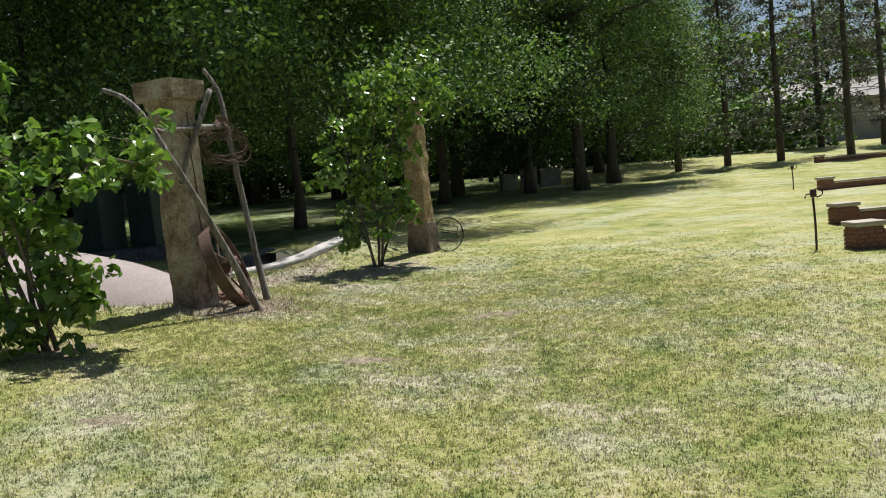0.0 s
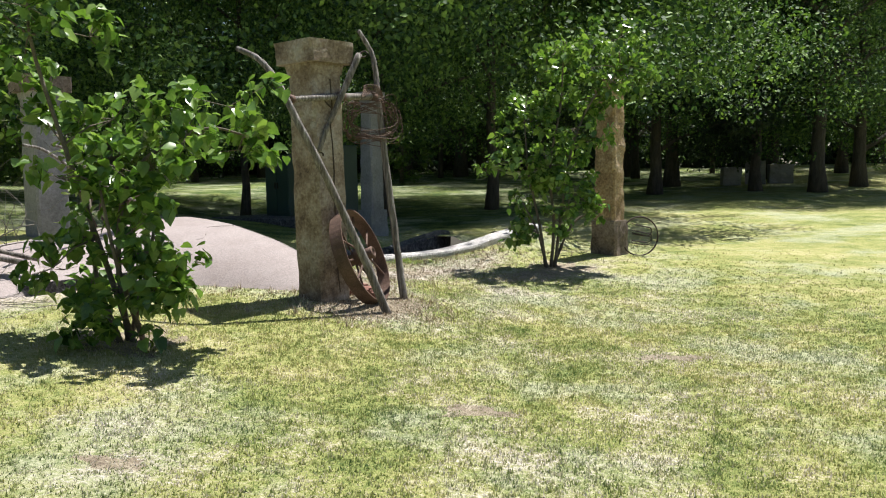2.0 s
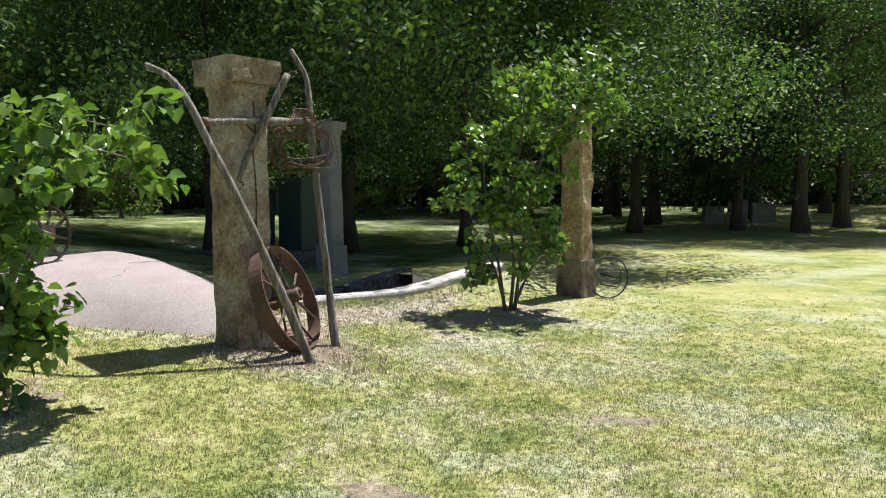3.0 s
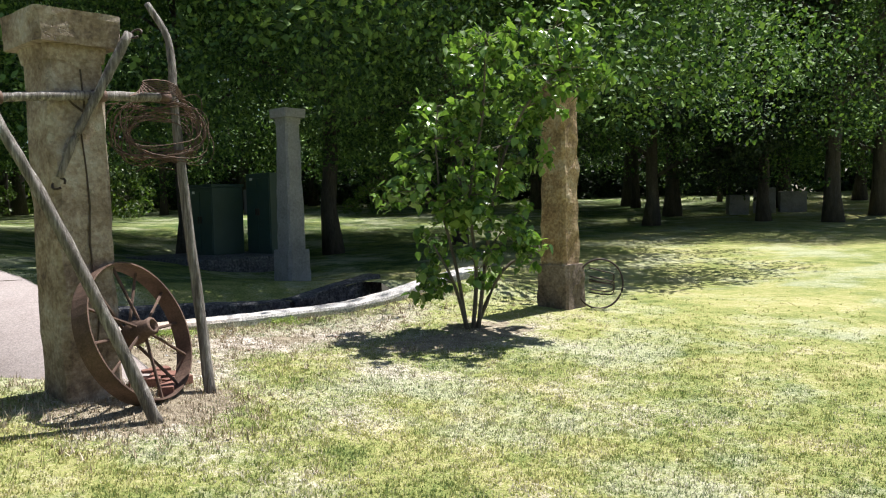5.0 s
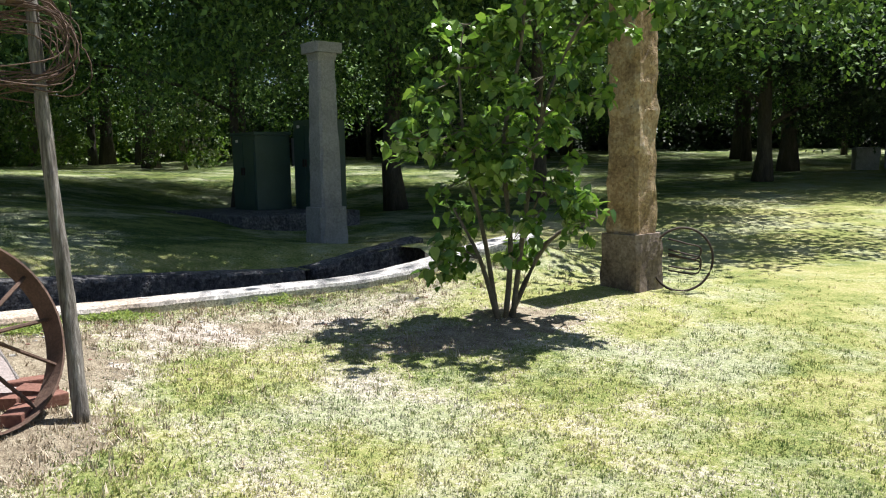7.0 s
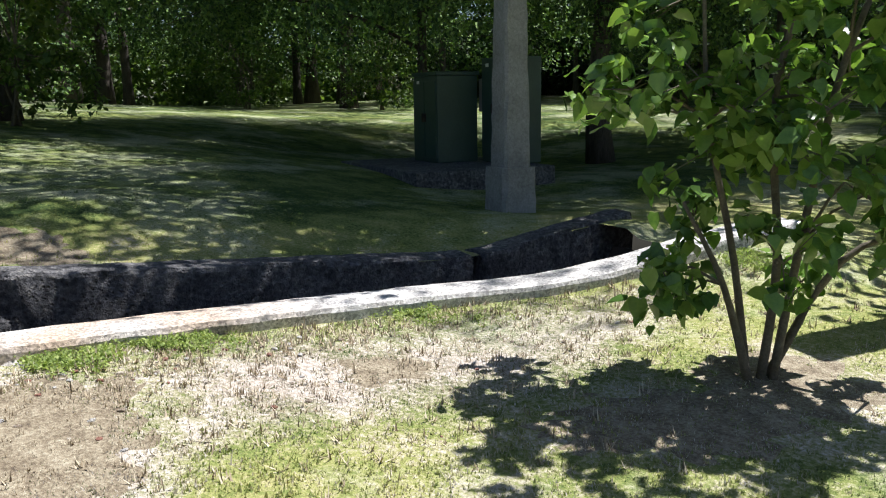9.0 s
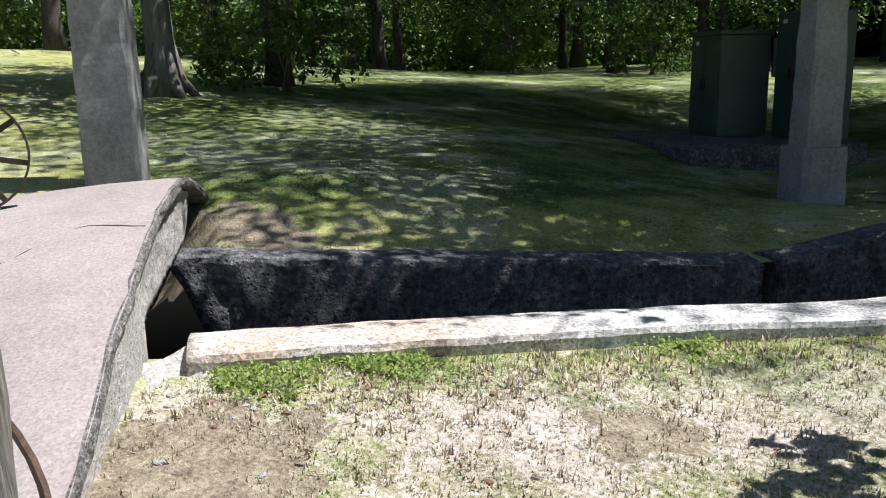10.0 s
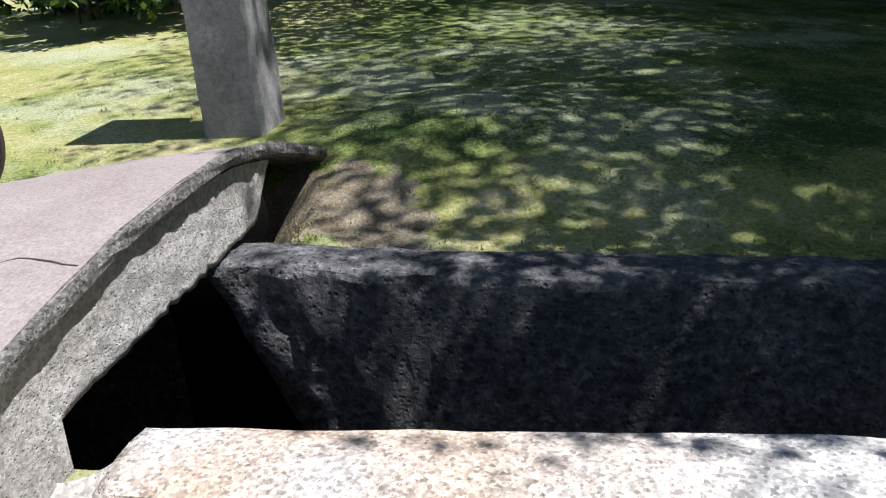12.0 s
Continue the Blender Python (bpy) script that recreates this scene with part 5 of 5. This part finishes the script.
def make_plough():
    """Old horse plough on the apron: beam, curved share and two handles."""
    x, y = -6.35, 7.9
    z = vault_top(*roof_coords(x, y))
    root = thing("horse_plough", Matrix.Translation((x, y, z)), "weathered wooden plough with rusted iron share", "plough")

    def bar(name, pts, r, mat, label="", sides=7, flat=1.0):
        bm = bmesh.new()
        line = smooth_line(pts, 5)
        tube(bm, line, r, sides, 0.06)
        part(name, bm, mat, root, label, smooth=True)
    bar("beam", [(-0.75, -0.35, 0.42), (-0.2, 0.0, 0.33), (0.35, 0.35, 0.2), (0.85, 0.62, 0.06)], 0.028, WOOD_GREY, "grey wooden beam")
    bar("beam", [(-0.7, -0.25, 0.5), (-0.15, 0.1, 0.36), (0.45, 0.42, 0.24), (0.9, 0.75, 0.08)], 0.022, WOOD_GREY, "grey wooden beam")
    bar("handle", [(-0.75, -0.35, 0.42), (-1.1, -0.6, 0.75), (-1.35, -0.75, 0.95)], 0.025, WOOD_GREY)
    bar("handle", [(-0.55, -0.35, 0.30), (-0.9, -0.75, 0.7), (-1.05, -0.95, 0.92)], 0.025, WOOD_GREY)
    bar("curved_iron", [(-0.55, -0.2, 0.42), (-0.45, -0.28, 0.15), (-0.6, -0.45, 0.02), (-0.9, -0.6, 0.02)], 0.03, RUST, "curved rusted iron")
    bar("curved_iron", [(-0.35, -0.05, 0.38), (-0.2, -0.2, 0.18), (-0.25, -0.4, 0.02)], 0.026, RUST, "curved rusted iron")
    bm = bmesh.new()
    rows = []
    for i in range(9):
        t = i / 8
        c = Vector((-0.95 + 0.75 * t, -0.55 + 0.25 * t, 0.015 + 0.10 * t * t))
        w = 0.10 * (1 - 0.6 * t) + 0.02
        rows.append([bm.verts.new(c + Vector((-0.35 * w, w, 0.05 * t))), bm.verts.new(c + Vector((0, 0, 0.03 + 0.06 * t))), bm.verts.new(c + Vector((0.35 * w, -w, 0)))])
    for r, s in zip(rows, rows[1:]):
        bm.faces.new((r[0], r[1], s[1], s[0]))
        bm.faces.new((r[1], r[2], s[2], s[1]))
    bmesh.ops.solidify(bm, geom=bm.faces[:], thickness=0.012)
    part("share", bm, RUST_DARK, root, "dull iron share")


make_plough()


def make_dead_branch(x, y, z, seed, length, label):
    rnd = random.Random(seed)
    root = thing("dead_branch", Matrix.Translation((x, y, z)), label, "branch")
    bm = bmesh.new()

    def grow(p, way, r, n, depth):
        pts, rad = [p], [r]
        for i in range(n):
            way = (way + Vector((rnd.gauss(0, 0.35), rnd.gauss(0, 0.35), rnd.gauss(0, 0.25)))).normalized()
            p = p + way * length / n * (0.9 ** depth)
            p.z = max(p.z, 0.01)
            pts.append(p)
            rad.append(max(0.002, r * (1 - 0.8 * (i + 1) / n)))
            if depth < 2 and rnd.random() < 0.75:
                grow(p, (way + Vector((rnd.gauss(0, 0.9), rnd.gauss(0, 0.9), rnd.gauss(0, 0.5)))).normalized(), rad[-1] * 0.7, max(3, n - 2), depth + 1)
        tube(bm, pts, rad, 5)
    grow(Vector((0, 0, 0.01)), Vector((0.8, -0.3, 0.25)), 0.014, 7, 0)
    tagged(part("branchwood", bm, WOOD_GREY, root), kind="stuff")


x, y = -5.75, 7.5
make_dead_branch(x, y, vault_top(*roof_coords(x, y)), 3, 0.9, "dry bare branch lying on the cellar roof")
make_dead_branch(-6.1, 8.3, vault_top(*roof_coords(-6.1, 8.3)), 8, 0.9, "dry bare branch lying over the plough")
make_dead_branch(-4.9, 6.3, ground_z(-4.9, 6.3) + 1.6, 5, 1.2, "bare grey twigs over the shrub")


# ---- iron hoop at the crumbling pillar ----
def make_hoop():
    x, y = 0.24, 14.95
    root = thing("iron_hoop", Matrix.Translation((x, y, ground_z(x, y))), "thin iron hoop with bent rods against a plinth", "iron hoop")
    for r, c, tilt, name in ((0.30, Vector((0.0, 0.0, 0.30)), 0.12, "hoop"),):
        bm = bmesh.new()
        ring = [c + Vector((0.92 * r * math.cos(a), 0.30 * r * math.cos(a) + tilt * r * math.sin(a), r * math.sin(a))) for a in [2 * math.pi * k / 40 for k in range(41)]]
        tube(bm, ring, 0.012, 7, cap=False)
        part(name, bm, RUST_DARK, root, smooth=True)
    for z in (0.40, 0.30, 0.26):
        bm = bmesh.new()
        tube(bm, smooth_line([(-0.12, -0.05, z + 0.1), (0.05, -0.08, z + 0.06), (0.17, -0.04, z + 0.02), (0.13, -0.02, z - 0.09), (-0.12, -0.06, z - 0.06)], 5), 0.009, 6)
        part("rod", bm, RUST_DARK, root, smooth=True)


make_hoop()


# ---- electric cabinets ----
def make_cabinet(x, y, turn, w, d, h, label, lid=True):
    z = PAD_TOP
    root = thing("utility_cabinet", pose(x, y, z, 0, 0, turn), label, "cabinet", "green utility cabinets")
    bm = bmesh.new()
    box(bm, (w, d, h), (0, 0, h / 2), 0.015)
    part("body", bm, CABINET_GREEN, root)
    if lid:
        bm = bmesh.new()
        box(bm, (w + 0.05, d + 0.05, 0.06), (0, 0, h + 0.03), 0.012)
        part("lid", bm, CABINET_GREEN, root)
    for s in (-1, 1):
        bm = bmesh.new()
        box(bm, (w * 0.46, 0.016, h * 0.88), (s * w * 0.24, -d / 2 - 0.008, h * 0.5), 0.005)
        door = part("door", bm, CABINET_GREEN, root)
        bm = bmesh.new()
        box(bm, (0.03, 0.03, 0.14), (s * w * 0.05, -d / 2 - 0.03, h * 0.52), 0.006)
        part("handle", bm, RUST_DARK, door)
    bm = bmesh.new()
    box(bm, (0.09, 0.005, 0.05), (-w * 0.25, -d / 2 - 0.019, h * 0.93))
    part("label_plate", bm, WHITE_METAL, root, "small pale label plate")
    return root


PAD_TOP = 0.72
make_cabinet(-7.80, 19.90, -27, 0.86, 0.72, 1.36, "dark green metal utility cabinet on a concrete pad")
second = make_cabinet(-6.70, 20.15, -27, 0.80, 0.60, 1.62, "tall dark green utility cabinet behind a pillar", lid=False)
bm = bmesh.new()
box(bm, (0.13, 0.24, 0.52), (-0.475, -0.16, 1.05), 0.012)
part("meter_box", bm, SHADED_PLASTER, second, "small grey meter box on the cabinet's side")
bm = bmesh.new()
box(bm, (3.0, 2.3, 0.5), (0, 0, -0.25), 0.02)
pad = part("concrete_pad", bm, CONCRETE_DARK)
pad.matrix_basis = pose(-7.60, 19.50, PAD_TOP, 0, 0, -27)
tagged(pad, "low concrete pad under green cabinets", "concrete pad")


# ---- far right: pines, house, brick seats, taps ----
def make_pine(height, seed, label):
    rng = np.random.default_rng(seed)
    random.seed(seed)
    root = thing("pine_tree", Matrix.Identity(4), label, "tree", "row of thin pines")
    bm = bmesh.new()
    tube(bm, [(random.uniform(-0.04, 0.04), random.uniform(-0.04, 0.04), -0.1 + (height + 0.1) * i / 8) for i in range(9)], [0.17 * (1 - 0.85 * i / 8) + 0.01 for i in range(9)], 9, 0.05)
    part("trunk", bm, BARK, root, smooth=True)
    bm = bmesh.new()
    cs, rs = [], []
    for i in range(70):
        t = 0.12 + 0.86 * i / 70
        a = 2.4 * i
        reach = (2.0 * (1 - t) + 0.35) * random.uniform(0.6, 1.1)
        p0 = Vector((0, 0, height * t))
        p1 = p0 + Vector((math.cos(a) * reach, math.sin(a) * reach, -0.18 * reach + 0.1))
        tube(bm, [p0, p0.lerp(p1, 0.5) + Vector((0, 0, 0.06)), p1], [0.022, 0.015, 0.006], 5)
        if random.random() < (0.35 + 0.65 * min(1, t * 1.6)):
            for f in (0.55, 0.8, 1.0):
                cs.append(p0.lerp(p1, f))
                rs.append(0.30)
    tagged(part("branchwork", bm, BARK, root), kind="stuff")
    mesh_part("needle_mass", leaf_cloud("needles", [tuple(c) for c in cs], rs, [26] * len(cs), 0.15, rng, droop=0.3), NEEDLE, root, "sparse dull grey-green needles")
    return root


place(make_pine(11.5, 81, "thin half-bare pine at the lawn's far edge"), (12.1, 38.0, 0.0, 1.0), (17.2, 38.5, 2.0, 1.05), (23.5, 47.0, 3.0, 1.1))
place(make_pine(10.5, 82, "slim dull-needled pine at the lawn's far edge"), (14.7, 38.6, 0.0, 1.0), (20.3, 38.0, 2.0, 1.1), (25.5, 44.0, 4.0, 1.2))


def make_house():
    gz = 1.9
    root = thing("house", pose(31, 60, gz, 0, 0, -8), "low grey house with a pale roof beyond the trees", "house")
    bm = bmesh.new()
    box(bm, (13, 8, 3.1), (0, 0, 1.5), 0.02)
    part("wall", bm, SHADED_PLASTER, root)
    bm = bmesh.new()
    lo = [bm.verts.new(p) for p in ((-7, -4.6, 3.05), (7, -4.6, 3.05), (7, 4.6, 3.05), (-7, 4.6, 3.05))]
    hi = [bm.verts.new((-4, 0, 4.7)), bm.verts.new((4, 0, 4.7))]
    for f in ((lo[0], lo[1], hi[1], hi[0]), (lo[1], lo[2], hi[1]), (lo[2], lo[3], hi[0], hi[1]), (lo[3], lo[0], hi[0]), (lo[3], lo[2], lo[1], lo[0])):
        bm.faces.new(f)
    part("roof", bm, SHADED_PLASTER, root, "weathered grey roof")
    for wx in (-4.6, -1.2, 2.4):
        bm = bmesh.new()
        box(bm, (1.3, 0.08, 1.2), (wx, -4.03, 1.75), 0.01)
        win = part("window", bm, WHITE_METAL, root)
        for s in (-1, 1):
            bm = bmesh.new()
            box(bm, (0.54, 0.03, 1.0), (wx + 0.3 * s, -4.07, 1.75))
            part("pane", bm, DARK_GLASS, win)
    return root


make_house()


def make_carport():
    root = thing("carport", pose(24.6, 60, 1.9, 0, 0, 0), "white-roofed open carport between the pines", "carport")
    bm = bmesh.new()
    lo = [bm.verts.new(p) for p in ((-2.2, -2.4, 2.0), (2.2, -2.4, 2.0), (2.2, 2.4, 2.3), (-2.2, 2.4, 2.3), (-2.2, -2.4, 2.12), (2.2, -2.4, 2.12), (2.2, 2.4, 3.2), (-2.2, 2.4, 3.2))]
    for f in ((0, 3, 2, 1), (4, 5, 6, 7), (0, 1, 5, 4), (1, 2, 6, 5), (2, 3, 7, 6), (3, 0, 4, 7)):
        bm.faces.new([lo[i] for i in f])
    part("roof", bm, WHITE_METAL, root, "white sheet metal roof")
    for sx in (-2, 2):
        for sy in (-2.2, 2.2):
            bm = bmesh.new()
            box(bm, (0.12, 0.12, 2.2), (sx, sy, 1.0), 0.01)
            part("post", bm, WHITE_METAL, root)


make_carport()


def make_tap(x, y, h, label):
    z = ground_z(x, y)
    root = thing("yard_tap", Matrix.Translation((x, y, z)), label, "water tap", "yard taps")
    bm = bmesh.new()
    tube(bm, [(0, 0, -0.05), (0.005, 0, h * 0.5), (-0.01, 0, h)], 0.017, 8)
    part("pipe", bm, RUST_DARK, root, smooth=True)
    bm = bmesh.new()
    box(bm, (0.07, 0.07, 0.11), (0, 0, h), 0.012)
    part("head", bm, RUST_DARK, root)
    bm = bmesh.new()
    tube(bm, smooth_line([(0.02, 0, h + 0.05), (0.10, 0, h + 0.07), (0.13, 0, h - 0.02), (0.05, 0, h - 0.06)], 4), 0.010, 6)
    part("handle", bm, RUST_DARK, root, smooth=True)
    bm = bmesh.new()
    tube(bm, [(-0.02, 0, h), (-0.10, 0, h - 0.01), (-0.12, 0, h - 0.06)], 0.013, 7)
    part("spout", bm, RUST_DARK, root, smooth=True)


make_tap(5.2, 11.4, 0.78, "tall iron yard tap standing in the lawn")
make_tap(10.3, 22.8, 0.62, "iron yard tap farther up the lawn")


def make_seat(x, y, s, length, label):
    """A low brick seat wall with an end pier and stone caps, running to +x."""
    z = ground_z(x, y)
    root = thing("brick_seat_wall", pose(x, y, z, 0, 0, -4), label, "low wall", "brick seat walls")
    h = 0.42 * s
    bm = bmesh.new()
    box(bm, (0.46 * s, 0.46 * s, h), (0, 0, h / 2 - 0.03), 0.01)
    pier = part("pier", bm, BRICK, root)
    bm = bmesh.new()
    box(bm, (0.56 * s, 0.56 * s, 0.09 * s), (0, 0, h + 0.015 * s), 0.02)
    part("cap", bm, STONE_CAP, root, "pale stone cap")
    bm = bmesh.new()
    box(bm, (length, 0.30 * s, h * 0.62), (length / 2 + 0.2 * s, 0, h * 0.31 - 0.03), 0.01)
    part("wall", bm, BRICK, root)
    bm = bmesh.new()
    box(bm, (length, 0.40 * s, 0.07 * s), (length / 2 + 0.27 * s, 0, h * 0.62 + 0.008), 0.015)
    part("coping", bm, STONE_CAP, root, "pale stone coping")
    return root, pier, h


seats = [make_seat(5.72, 11.1, 0.78, 2.4, "low dark red brick seat wall with a stone-capped pier"), make_seat(7.1, 14.2, 0.75, 3.0, "low brick seat wall with a stone cap, second in a row"),
         make_seat(10.7, 21.8, 0.7, 3.6, "low brick seat wall with a stone cap, third in a row"), make_seat(17.0, 34.5, 0.7, 3.0, "low brick seat wall, farthest in a row")]

# single bricks on the nearest pier
brick_bm = bmesh.new()
box(brick_bm, (0.112, 0.02, 0.050), (0, 0, 0), 0.004)
brick_me = bpy.data.meshes.new("brick")
brick_bm.to_mesh(brick_me)
brick_bm.free()
brick_me.materials.append(BRICK)
for root_ob, pier_ob, h in seats[:2]:
    half = pier_ob.dimensions.x / 2
    for side in range(4):
        for row in range(int(h / 0.058)):
            for k in range(3):
                b = new("brick", brick_me)
                b.parent = pier_ob
                off = (k - 1) * 0.121 + (0.02 if row % 2 else -0.02)
                b.matrix_basis = Matrix.Rotation(side * math.pi / 2, 4, "Z") @ Matrix.Translation((off, -half - 0.002, 0.005 + 0.058 * row))

# stone blocks at the wood's edge
for x, y, w, h, t in ((3.9, 36.2, 0.7, 0.75, 10), (4.9, 36.8, 0.75, 0.95, -8), (5.9, 37.2, 0.9, 0.8, 4)):
    bm = bmesh.new()
    box(bm, (w, 0.5, h), (0, 0, 0), cuts=3, rough=0.05)
    ob = part("stone_block", bm, CONCRETE)
    ob.matrix_basis = pose(x, y, ground_z(x, y) + h / 2 - 0.05, 0, 0, t)
    tagged(ob, "rough grey concrete block at the wood's edge", "stone block", "blocks at the wood's edge")


# ---- far left: gravel drive, picnic tables, pole ----
def make_drive():
    bm = bmesh.new()
    rows = []
    for i in range(30):
        t = i / 29
        x, y = -33 - 9 * t, 30 - 34 * t
        row = []
        for k in range(4):
            px, py = x - 1.2 * k, y - 0.3 * k
            row.append(bm.verts.new((px, py, ground_z(px, py) + 0.03)))
        rows.append(row)
    for r, s in zip(rows, rows[1:]):
        for k in range(3):
            bm.faces.new((r[k], r[k + 1], s[k + 1], s[k]))
    bmesh.ops.recalc_face_normals(bm, faces=bm.faces)
    tagged(part("road", bm, GRAVEL), "pale gravel drive past the trees", "road", kind="structure")


make_drive()


def make_picnic_table(m):
    root = thing("picnic_table", m, "pale wooden picnic table in the shade", "picnic table", "picnic tables")
    for k in range(5):
        bm = bmesh.new()
        box(bm, (1.8, 0.14, 0.04), (0, -0.30 + 0.15 * k, 0.75), 0.006)
        part("top_board", bm, WHITE_METAL, root)
    for s in (-1, 1):
        bm = bmesh.new()
        box(bm, (1.8, 0.26, 0.04), (0, 0.70 * s, 0.44), 0.006)
        part("seat", bm, WHITE_METAL, root)
        bm = bmesh.new()
        tube(bm, [(0.65 * s, -0.62, 0.0), (0.65 * s, -0.2, 0.74)], 0.035, 6)
        part("leg", bm, WOOD_GREY, root)
        bm = bmesh.new()
        tube(bm, [(0.65 * s, 0.62, 0.0), (0.65 * s, 0.2, 0.74)], 0.035, 6)
        part("leg", bm, WOOD_GREY, root)
        bm = bmesh.new()
        box(bm, (0.07, 1.5, 0.08), (0.65 * s, 0, 0.39), 0.006)
        part("crossbeam", bm, WOOD_GREY, root)
    return root


tbl = make_picnic_table(stand(-33.0, 16.6, 0.5))
copy_thing(tbl, stand(-34.0, 20.2, 0.2))
root = thing("lamp_post", stand(-30.5, 10.6), "dark leaning lamp post beyond the lawn", "lamp post")
bm = bmesh.new()
tube(bm, [(0, 0, -0.1), (-0.1, 0, 3), (-0.25, 0, 6)], [0.10, 0.085, 0.07], 8)
part("pole", bm, BARK, root, smooth=True)
bm = bmesh.new()
box(bm, (0.25, 0.25, 0.3), (-0.26, 0, 6.1), 0.04)
part("lantern", bm, RUST_DARK, root)


# ---- small rubble and tufts ----
def scatter_rubble():
    rng = random.Random(41)
    made = []
    for v in range(4):
        bm = bmesh.new()
        bmesh.ops.create_icosphere(bm, subdivisions=1, radius=1)
        for vert in bm.verts:
            vert.co = Vector((vert.co.x * 1.2, vert.co.y * 0.9, vert.co.z * 0.55)) * rng.uniform(0.75, 1.15)
        me = bpy.data.meshes.new("pebble")
        bm.to_mesh(me)
        bm.free()
        me.materials.append((CONCRETE_KERB, CONCRETE_BROWN, BRICK, STONE_CAP)[v])
        made.append(me)
    for i in range(120):
        a, m = rng.gauss(0.5, 0.55), -0.45 - abs(rng.gauss(0, 0.35))
        if i > 80:
            a, m = rng.uniform(0.3, 5), -0.45 - abs(rng.gauss(0, 0.5)) - (0.6 if i % 2 else 0)
        x, y = plan(a, m)
        if a < 0.05 and m > -1.9:
            continue
        ob = new("pebble", rng.choice(made))
        s = rng.uniform(0.008, 0.022)
        ob.matrix_basis = Matrix.Translation((x, y, ground_z(x, y) + s * 0.2)) @ Matrix.Rotation(rng.uniform(0, 6), 4, "Z") @ Matrix.Diagonal((s, s, s, 1))
        tagged(ob, "small broken stone on bare soil", "pebble", "pebbles by the kerb")


scatter_rubble()
